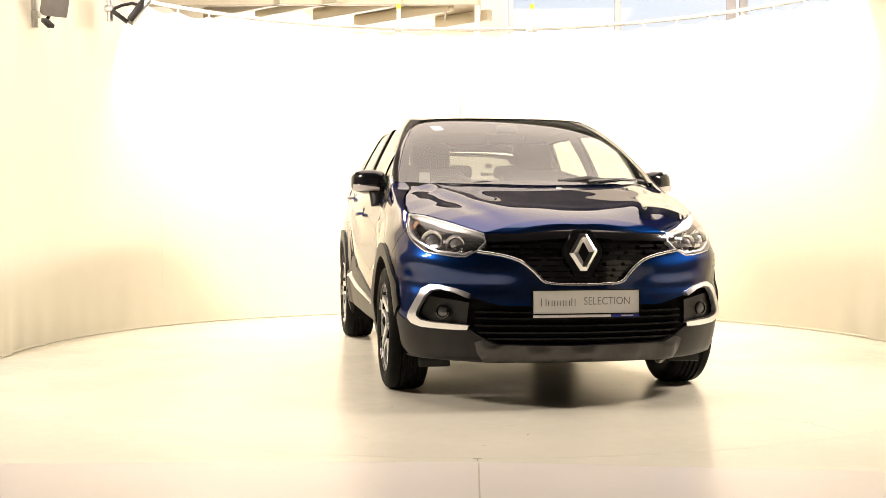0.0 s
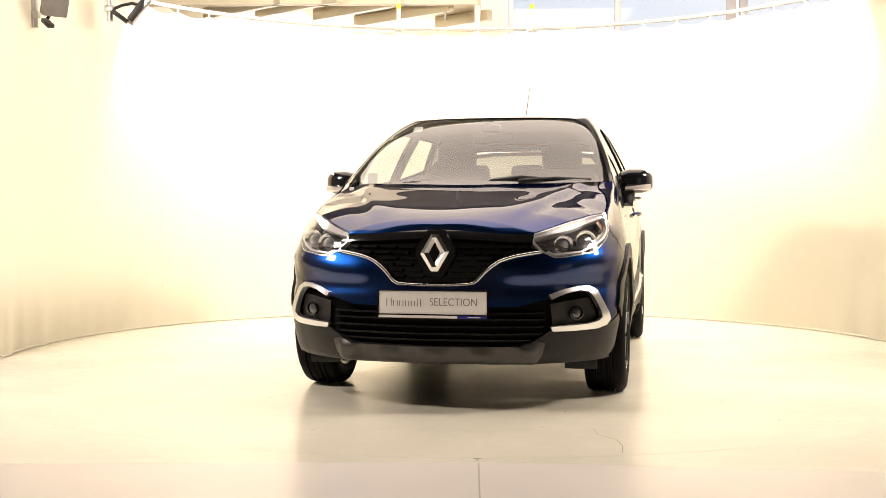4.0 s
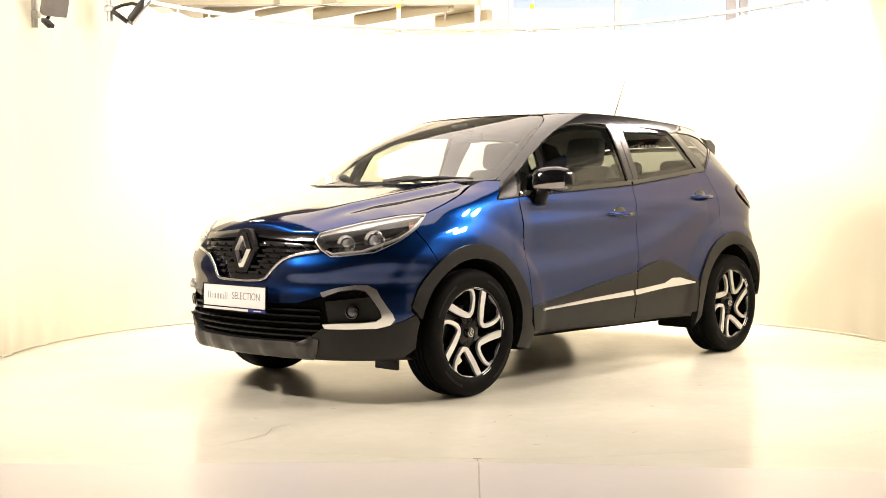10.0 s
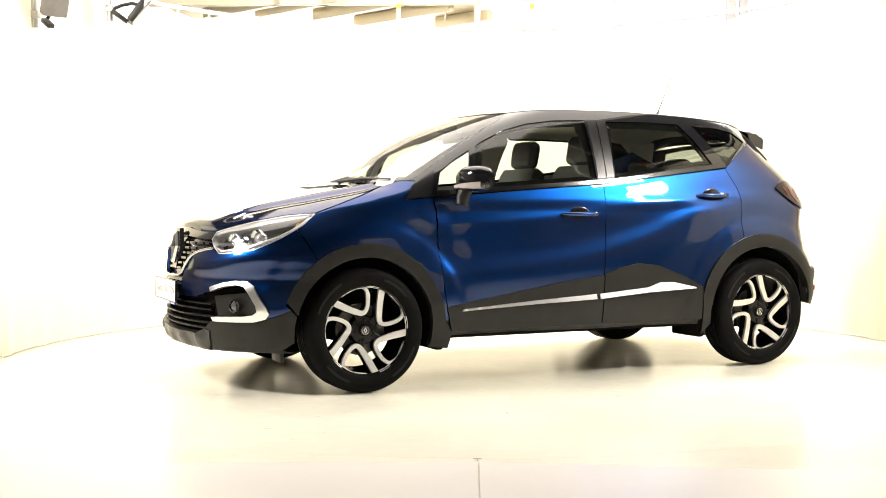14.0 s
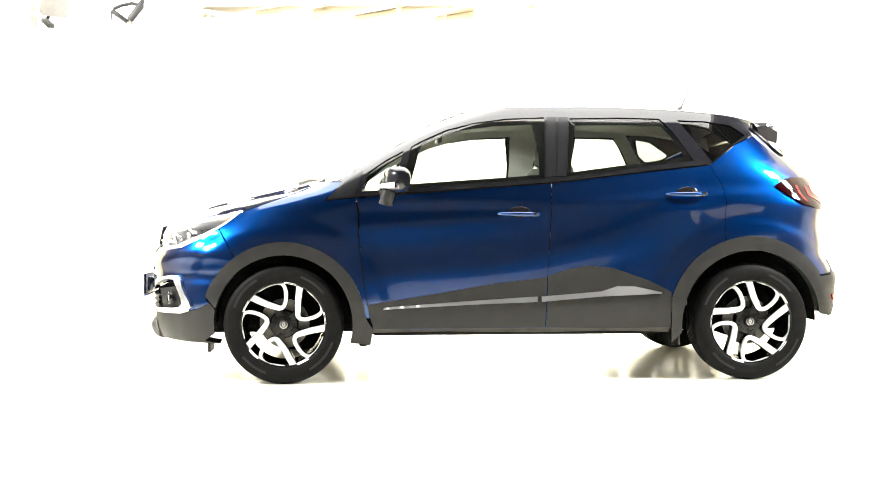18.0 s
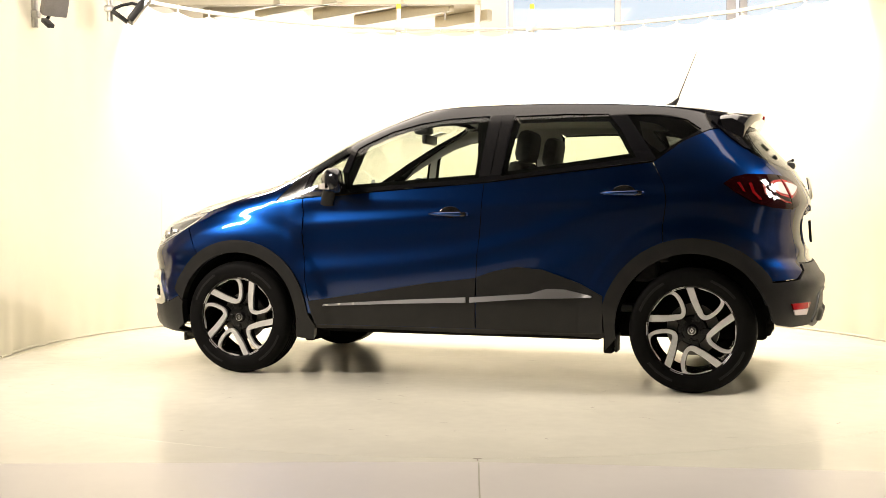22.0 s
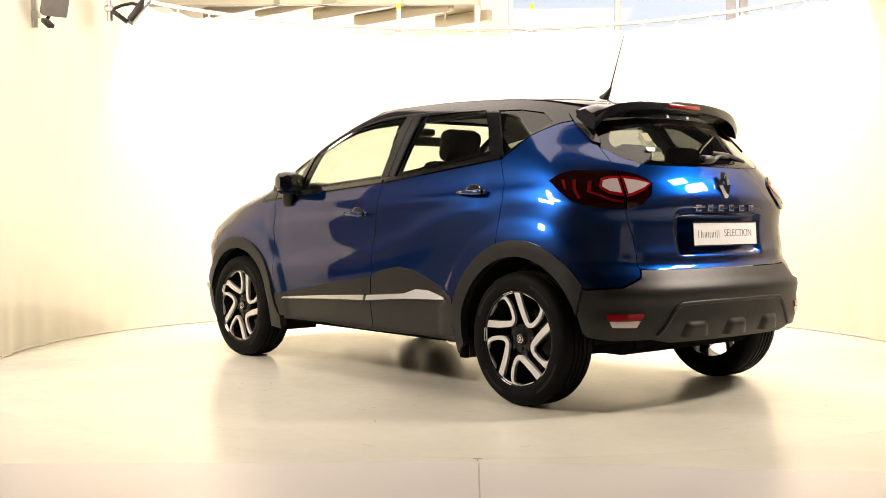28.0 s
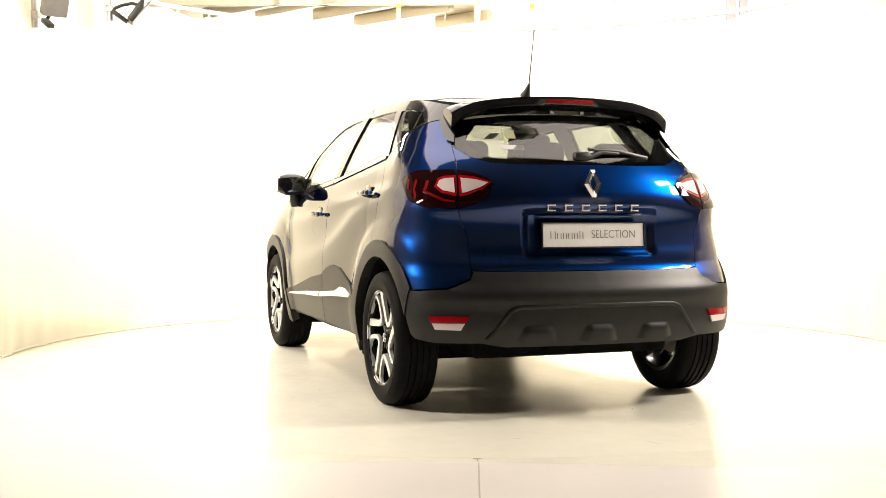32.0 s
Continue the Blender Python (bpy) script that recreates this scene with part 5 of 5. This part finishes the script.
bm = bmesh.new()
pts = [(0, 0.115), (0.045, 0.108), (0.10, 0.02), (0.10, -0.02), (0.045, -0.118), (0, -0.122), (-0.045, -0.118), (-0.10, -0.02), (-0.10, 0.02), (-0.045, 0.108)]
a = [bm.verts.new((x, y, 0.0)) for x, y in pts]
b = [bm.verts.new((x * 0.94, y * 0.95, 0.022)) for x, y in pts]
bm.faces.new(b)
for j in range(10):
    bm.faces.new((a[j], a[(j + 1) % 10], b[(j + 1) % 10], b[j]))
finish(bm)
bmesh.ops.transform(bm, matrix=facing(FRONT, 2.078, 0.748, -6), verts=bm.verts)
part("badge_plinth", bm, PIANO, car, "gloss black badge plinth", smooth=False)
diamond("badge", 0.140, 0.178, facing(FRONT, 2.100, 0.750, -6), car, "chrome lozenge badge")
diamond("badge", 0.092, 0.130, facing(BACK, -1.876, 1.074, -10), car, "chrome lozenge badge")


def number_plate(m, holder):
    bm = boxed((0, 0, 0), (0.520, 0.112, 0.006), 0.0025, m)
    pl = part("plate", bm, PLATE_WHITE, car, "white plate with grey lettering", smooth=False)
    rim = bmesh.new()
    for c, sz in (((0, 0.057, 0), (0.53, 0.006, 0.012)), ((0, -0.057, 0), (0.53, 0.006, 0.012)), ((0.263, 0, 0), (0.006, 0.118, 0.012)), ((-0.263, 0, 0), (0.006, 0.118, 0.012))):
        box(rim, c, sz, 0.001, m)
    part("plate_frame", rim, PIANO, pl, smooth=False)
    text_mesh("lettering", "SELECTION", 0.052, INK, pl, m @ Matrix.Translation((-0.012, 0.002, 0.0032)), width=0.225)
    # the maker's word, as plain strokes
    bars = bmesh.new()
    x = -0.222
    for w, h, up in ((0.026, 0.036, 0), (0.022, 0.026, -0.005), (0.020, 0.026, -0.005), (0.021, 0.026, -0.005), (0.021, 0.026, -0.005), (0.008, 0.038, 0), (0.013, 0.034, -0.001)):
        box(bars, (x + 0.0022, up, 0.0034), (0.0034, h, 0.001), 0, m)
        if w > 0.015:
            box(bars, (x + w - 0.0022, up, 0.0034), (0.0034, h, 0.001), 0, m)
        x += w + 0.0075
    part("lettering", bars, INK, pl, smooth=False)
    if holder:
        part("holder_strip", boxed((-0.07, -0.066, 0.001), (0.38, 0.013, 0.008), 0.001, m), PLATE_WHITE, pl, smooth=False)
        part("holder_strip", boxed((0.19, -0.066, 0.0012), (0.14, 0.013, 0.008), 0.001, m), BLUE_INK, pl, "blue strip on the plate holder", smooth=False)
        part("holder_print", boxed((0.20, -0.066, 0.006), (0.06, 0.005, 0.001), 0, m), WHITE_INK, pl, smooth=False)
    return pl


number_plate(facing(FRONT, 2.158, 0.517, -1), True)
number_plate(facing(BACK, -1.888, 0.836, -4), False)
part("plate_bracket", boxed((2.135, 0, 0.515), (0.04, 0.40, 0.08), 0.01), PIANO, car)

# tailgate garnish with raised letters
bm = bmesh.new()
gv = []
for j in range(25):
    c = -1 + 2 * j / 24
    y = 0.345 * c
    x = -1.872 + 0.02 * abs(c) ** 3
    z = 0.962 - 0.012 * abs(c) ** 6
    gv.append([bm.verts.new(q) for q in ((x + 0.014, y, z + 0.024), (x - 0.008, y, z + 0.018), (x - 0.012, y, z - 0.002), (x - 0.012, y, z - 0.024), (x + 0.014, y, z - 0.028))])
for j in range(24):
    for i in range(4):
        bm.faces.new((gv[j][i], gv[j][i + 1], gv[j + 1][i + 1], gv[j + 1][i]))
part("tailgate_garnish", finish(bm), BLUE, car, "blue garnish bar above the plate")
for i in range(6):
    y = 0.215 - 0.086 * i
    x = -1.890 + 0.02 * (abs(y) / 0.345) ** 3
    bm = bmesh.new()
    box(bm, (x, y, 0.9745), (0.006, 0.044, 0.0075), 0.001)
    box(bm, (x, y, 0.9500), (0.006, 0.044, 0.0075), 0.001)
    box(bm, (x, y + 0.016, 0.962), (0.006, 0.008, 0.017), 0.001)
    part("chrome_bar", bm, CHROME, car, smooth=False)

# third brake light, stickers, wipers, aerial
part("brake_light", boxed((-1.630, 0, 1.476), (0.014, 0.25, 0.020), 0.004), RED_LENS, car, "red high-level brake light")
bm = bmesh.new()
for i, w in enumerate((0.03, 0.022, 0.024, 0.022, 0.024, 0.024)):
    box(bm, (-1.588, 0.075 - i * 0.032, 1.428), (0.002, w * 0.75, 0.014))
part("sticker", bm, WHITE_INK, car, "small white printed sticker", smooth=False)
(q,), _ = skin_point([s_back(0.33, 1.262)], [1.262], 0.004)
for nm, dy, dz, w, h, mt in (("sticker", 0, 0.045, 0.055, 0.05, principled("yellow_print", (0.42, 0.43, 0.25), 0.5)), ("sticker", 0.0, -0.018, 0.11, 0.028, WHITE_INK)):
    part(nm, boxed((0, 0, 0), (0.001, w, h), 0, Matrix.Translation((q[0] + dz * 0.75 + 0.002, q[1] + dy, q[2] + dz)) @ pose(0, 0, 0, 0, 38, 0)), mt, car, "small sticker inside the rear window", smooth=False)


def wiper(p0, p1, p2, name, w=0.012):
    bm = bmesh.new()
    tube(bm, [p0, (Vector(p0) + Vector(p1)) / 2 + Vector((0, 0, 0.02)), p1], w, 8, radii=[w * 1.3, w, w * 0.7])
    ob = part(name, finish(bm), LAMP_BLACK, car, "black wiper")
    a, b = Vector(p1), Vector(p2)
    d = b - a
    bm = bmesh.new()
    tube(bm, [a - d, a - d * 0.4 + Vector((0, 0, 0.008)), a + Vector((0, 0, 0.012)), a + d * 0.5 + Vector((0, 0, 0.006)), b], 0.009, 8)
    part("wiper_blade", finish(bm), LAMP_BLACK, ob)


wiper((1.225, -0.55, 1.070), (1.230, -0.05, 1.095), (1.245, 0.24, 1.092), "wiper")
wiper((1.225, 0.12, 1.105), (1.165, 0.47, 1.115), (1.085, 0.66, 1.118), "wiper", 0.014)
wiper((-1.785, -0.01, 1.195), (-1.765, -0.19, 1.222), (-1.74, -0.36, 1.205), "rear_wiper", 0.013)
part("wiper_boss", boxed((-1.780, 0.01, 1.205), (0.05, 0.09, 0.045), 0.018, ), LAMP_BLACK, car)
bm = bmesh.new()
tube(bm, [(-1.135, 0, 1.60), (-1.248, 0.02, 1.880)], 0.003, 8, radii=[0.0045, 0.0025])
tube(bm, [(-1.09, 0, 1.555), (-1.115, 0, 1.578), (-1.145, 0.002, 1.615)], 0.02, 12, radii=[0.030, 0.018, 0.006])
part("aerial", finish(bm), LAMP_BLACK, car, "thin black roof aerial")


# door mirrors
def mirror(k):
    bm = bmesh.new()
    n, rings = 20, []
    for u, cx, cz, wx, wz in ((0.785, 0.700, 1.112, 0.050, 0.045), (0.80, 0.695, 1.115, 0.075, 0.062), (0.85, 0.690, 1.118, 0.085, 0.072), (0.92, 0.672, 1.120, 0.082, 0.070), (0.96, 0.655, 1.120, 0.066, 0.058), (0.982, 0.640, 1.118, 0.038, 0.036)):
        ring = []
        for j in range(n):
            a = 2 * math.pi * j / n
            c, s = math.cos(a), math.sin(a)
            px = cx + 0.86 * wx * math.copysign(abs(c) ** 0.7, c) * (1.0 if c > 0 else 0.75)
            pz = cz + wz * math.copysign(abs(s) ** 0.7, s)
            ring.append(bm.verts.new((px, u * k, pz)))
        rings.append(ring)
    for a, b in zip(rings[:-1], rings[1:]):
        for j in range(n):
            bm.faces.new((a[j], a[(j + 1) % n], b[(j + 1) % n], b[j]))
    bm.faces.new(rings[0])
    bm.faces.new(rings[-1])
    mr = part("door_mirror", finish(bm), BLACK_GLOSS, car, "gloss black door mirror with clear indicator")
    bm = bmesh.new()
    tube(bm, [(0.745, 0.835 * k, 0.985), (0.738, 0.842 * k, 1.02), (0.72, 0.855 * k, 1.075)], 0.04, 12, radii=[0.040, 0.038, 0.034])
    part("mirror_foot", finish(bm), CLADDING, mr)
    bm = bmesh.new()
    prev = None
    for i in range(9):
        t = i / 8
        y = 0.83 + 0.145 * t
        xx = 0.700 + 0.082 - 0.012 * t - 0.075 * t ** 3
        hgt = 0.004 + 0.018 * t
        ring = [bm.verts.new((xx + 0.004, y * k, 1.082 + hgt)), bm.verts.new((xx + 0.004, y * k, 1.074 - 0.004 * t)), bm.verts.new((xx - 0.02, y * k, 1.066)), bm.verts.new((xx - 0.02, y * k, 1.082 + hgt))]
        if prev:
            for j in range(4):
                bm.faces.new((prev[j], prev[(j + 1) % 4], ring[(j + 1) % 4], ring[j]))
        prev = ring
    part("indicator", finish(bm), principled("clear_indicator", (0.5, 0.47, 0.46), 0.15, 0.0, 1.0), mr, "clear indicator strip")
    part("mirror_glass", boxed((0.629, 0.875 * k, 1.120), (0.004, 0.135, 0.095), 0.0015), principled("mirror_silver", (0.9, 0.9, 0.9), 0.02, 1.0), mr)


mirrored(mirror)


# door handles
def handle(k, x0, x1, z, rise, door):
    s0 = s_at_x((x0 + x1) / 2, z)
    y = float(skin(s0, z)[1])
    mid = (x0 + x1) / 2
    m = Matrix.Translation((mid, y * k, z)) @ pose(0, 0, 0, 0, math.degrees(math.atan2(rise, x0 - x1)), 0)
    # black bulge for the body-blue hand recess: its shade is put into the colour
    bm = bmesh.new()
    bmesh.ops.create_uvsphere(bm, u_segments=20, v_segments=10, radius=1)
    bmesh.ops.transform(bm, matrix=m @ Matrix.Translation((-0.005, -0.002 * k, 0.002)) @ Matrix.Diagonal((0.065, 0.005, 0.040, 1)), verts=bm.verts)
    part("handle_cup_shade", bm, PIANO, door)
    bm = bmesh.new()
    L = (x0 - x1) / 2
    tube(bm, [m @ Vector(p) for p in ((L, 0.004 * k, 0.004), (L * 0.8, 0.020 * k, 0.004), (L * 0.3, 0.032 * k, 0.001), (-L * 0.3, 0.034 * k, -0.002), (-L * 0.75, 0.028 * k, -0.004), (-L, 0.012 * k, -0.004))], 0.013, 10, radii=[0.006, 0.010, 0.012, 0.014, 0.015, 0.010])
    part("handle", finish(bm), BLUE, door, "blue grip with a chrome key cap")
    part("key_cap", boxed((-L * 0.72, 0.030 * k, -0.004), (0.05, 0.024, 0.026), 0.008, m), PIANO, door)


for k, sd in ((1, "L"), (-1, "R")):
    handle(k, 0.125, -0.10, 0.931, 0.006, DOORS["front", sd])
    handle(k, -0.825, -1.05, 1.042, 0.010, DOORS["rear", sd])


# fog lamps
def fog(k):
    m = Matrix.Translation((1.945, 0.655 * k, 0.462)) @ Vector((0.92, 0.39 * k, 0)).to_track_quat("Y", "Z").to_matrix().to_4x4()
    bm = lathe(bmesh.new(), [(0.036, 0.0), (0.034, 0.010), (0.028, 0.012), (0.026, 0.003)], 24)
    bmesh.ops.transform(bm, matrix=m, verts=bm.verts)
    fl = part("fog_lamp", finish(bm), PIANO, car, "round fog lamp in a black recess")
    bm = lathe(bmesh.new(), [(0.026, 0.004), (0.021, 0.008), (0.011, 0.010), (0.001, 0.011)], 24)
    bmesh.ops.transform(bm, matrix=m, verts=bm.verts)
    part("fog_glass", finish(bm), principled("fog_bowl", (0.10, 0.10, 0.11), 0.06, 0.3, 1.0), fl)
    bm = bmesh.new()
    vs = [bm.verts.new(q) for q in ((2.05, 0.54 * k, 0.51), (1.90, 0.72 * k, 0.535), (1.865, 0.752 * k, 0.42), (1.89, 0.72 * k, 0.392), (2.03, 0.55 * k, 0.385))]
    for v in vs:
        v.co.x -= 0.03
    bm.faces.new(vs)
    part("fog_recess", finish(bm), CLADDING, car, smooth=False)
    part("air_flap", boxed((1.72, 0.66 * k, 0.195), (0.02, 0.16, 0.06), 0.006), CLADDING, car, "black air flap under the bumper")
    part("mud_flap", boxed((-0.905, 0.755 * k, 0.245), (0.012, 0.12, 0.10), 0.004), CLADDING, car)


mirrored(fog)
for k in (1, -1):
    part("splash_guard", boxed((0.868, 0.69 * k, 0.40), (0.05, 0.26, 0.40), 0.01), UNDER, car)
    part("sill_end", boxed((-0.865, 0.70 * k, 0.37), (0.05, 0.26, 0.36), 0.01), UNDER, car)

# ---- inside the car ----


def cushion(c, size, m=None, r=0.05):
    return boxed(c, size, r, m)


def car_seat(y):
    st = part("seat", cushion((0.10, y, 0.62), (0.52, 0.50, 0.16), None, 0.06), SEAT_CLOTH, car, "dark cloth front seat")
    part("backrest", cushion((0, 0, 0.31), (0.13, 0.48, 0.62), Matrix.Translation((-0.12, y, 0.64)) @ pose(0, 0, 0, 0, -18, 0), 0.06), SEAT_CLOTH, st)
    hm = Matrix.Translation((-0.315, y, 1.29)) @ pose(0, 0, 0, 0, -10, 0)
    part("headrest", cushion((0, 0, 0.03), (0.10, 0.27, 0.19), hm, 0.045), SEAT_CLOTH, st)
    bm = bmesh.new()
    for d in (-0.06, 0.06):
        tube(bm, [(-0.295, y + d, 1.16), (-0.31, y + d, 1.28)], 0.006, 8)
    part("headrest_rods", finish(bm), STEEL, st)


for y in (0.36, -0.36):
    car_seat(y)
bench = part("rear_bench", cushion((-0.86, 0, 0.64), (0.48, 1.22, 0.16), None, 0.06), SEAT_CLOTH, car, "dark cloth rear bench")
part("backrest", cushion((0, 0, 0.28), (0.12, 1.20, 0.54), Matrix.Translation((-1.10, 0, 0.66)) @ pose(0, 0, 0, 0, -18, 0), 0.05), SEAT_CLOTH, bench)
for y in (0.42, 0.0, -0.42):
    part("headrest", cushion((-1.30, y, 1.245), (0.09, 0.25, 0.11), None, 0.04), SEAT_CLOTH, bench)
    bm = bmesh.new()
    for d in (-0.07, 0.07):
        tube(bm, [(-1.28, y + d, 1.12), (-1.30, y + d, 1.22)], 0.006, 8)
    part("headrest_rods", finish(bm), STEEL, bench)

bm = bmesh.new()
dv = []
for j in range(17):
    c = -1 + 2 * j / 16
    y = 0.70 * c
    bulge = 0.035 * math.exp(-((y + 0.36) / 0.18) ** 2)
    dv.append([bm.verts.new(q) for q in ((1.24 - 0.22 * c * c, y, 1.055), (1.02 - 0.06 * c * c, y, 1.065 + bulge), (0.78, y, 1.045 + bulge), (0.68, y, 0.98), (0.70, y, 0.85), (0.80, y, 0.62))])
for j in range(16):
    for i in range(5):
        bm.faces.new((dv[j][i], dv[j][i + 1], dv[j + 1][i + 1], dv[j + 1][i]))
part("dashboard", finish(bm), TRIM_GREY, car, "dark grey dashboard")
m = Matrix.Translation((0.52, -0.36, 0.985)) @ pose(0, 0, 0, 0, -66, 0)
bm = tube(bmesh.new(), [m @ Vector((0.185 * math.cos(a), 0.185 * math.sin(a), 0)) for a in np.linspace(0, 2 * math.pi, 36, endpoint=False)], 0.016, 10, closed=True)
sw = part("steering_wheel", bm, TRIM_GREY, car, "dark steering wheel")
part("steering_boss", boxed((0, 0, -0.01), (0.16, 0.13, 0.05), 0.02, m), TRIM_GREY, sw)
part("steering_spoke", boxed((0, 0, -0.005), (0.035, 0.35, 0.02), 0.006, m), TRIM_GREY, sw)
part("inner_mirror", boxed((0.40, 0, 1.395), (0.03, 0.24, 0.06), 0.012), LAMP_BLACK, car, "black rear-view mirror")
part("sensor_pod", boxed((0.44, 0, 1.455), (0.10, 0.13, 0.05), 0.02), TRIM_GREY, car)
part("tax_disc", boxed((1.01, -0.60, 1.135), (0.004, 0.06, 0.06), 0.0, pose(0, 0, 0)), WHITE_INK, car, "small paper disc behind the windscreen", smooth=False)

panel("sticker", [F(0.410, 1.440), F(0.470, 1.440), F(0.484, 1.474), F(0.424, 1.474)], PLATE_WHITE, car, off=-0.006, lip=0, gap=0, step=0.02, sides="R", label="small white sticker in the windscreen corner")

# roof lining and door linings
bm = bmesh.new()
lv = []
for i in range(15):
    a = i / 14
    row = []
    for j in range(15):
        c = -1 + 2 * j / 14
        xe = -1.40 + 1.62 * a
        ze = float(ROOF_Z(xe))
        ye = float(skin_point(*X(xe, ze - 0.02))[0][1]) - 0.02
        row.append(bm.verts.new((xe + 0.07 * (1 - c * c) * (2 * a - 1), ye * c, ze - 0.022 + 0.020 * (1 - abs(c) ** 5) - 0.03 * abs(c) ** 8)))
    lv.append(row)
for i in range(14):
    for j in range(14):
        bm.faces.new((lv[i][j], lv[i + 1][j], lv[i + 1][j + 1], lv[i][j + 1]))
part("roof_lining", bm, LINER, car, "light grey roof lining")
for sd in "LR":
    panel("door_lining", [X(0.86, belt(0.86)), X(0.80, 0.34), X(-0.14, 0.34), X(-0.80, 0.42), X(-1.08, 0.82), X(-1.06, belt(-1.06)), X(-0.178, 1.10)], TRIM_GREY, car, off=-0.06, lip=0, gap=0, step=0.06, sides=sd, label="dark grey door lining")
part("parcel_shelf", boxed((-1.44, 0, 1.02), (0.42, 1.1, 0.02), 0.006), TRIM_GREY, car, "dark parcel shelf")
part("cabin_floor", boxed((-0.1, 0, 0.42), (1.8, 1.3, 0.04), 0.01), TRIM_GREY, car)

motions()
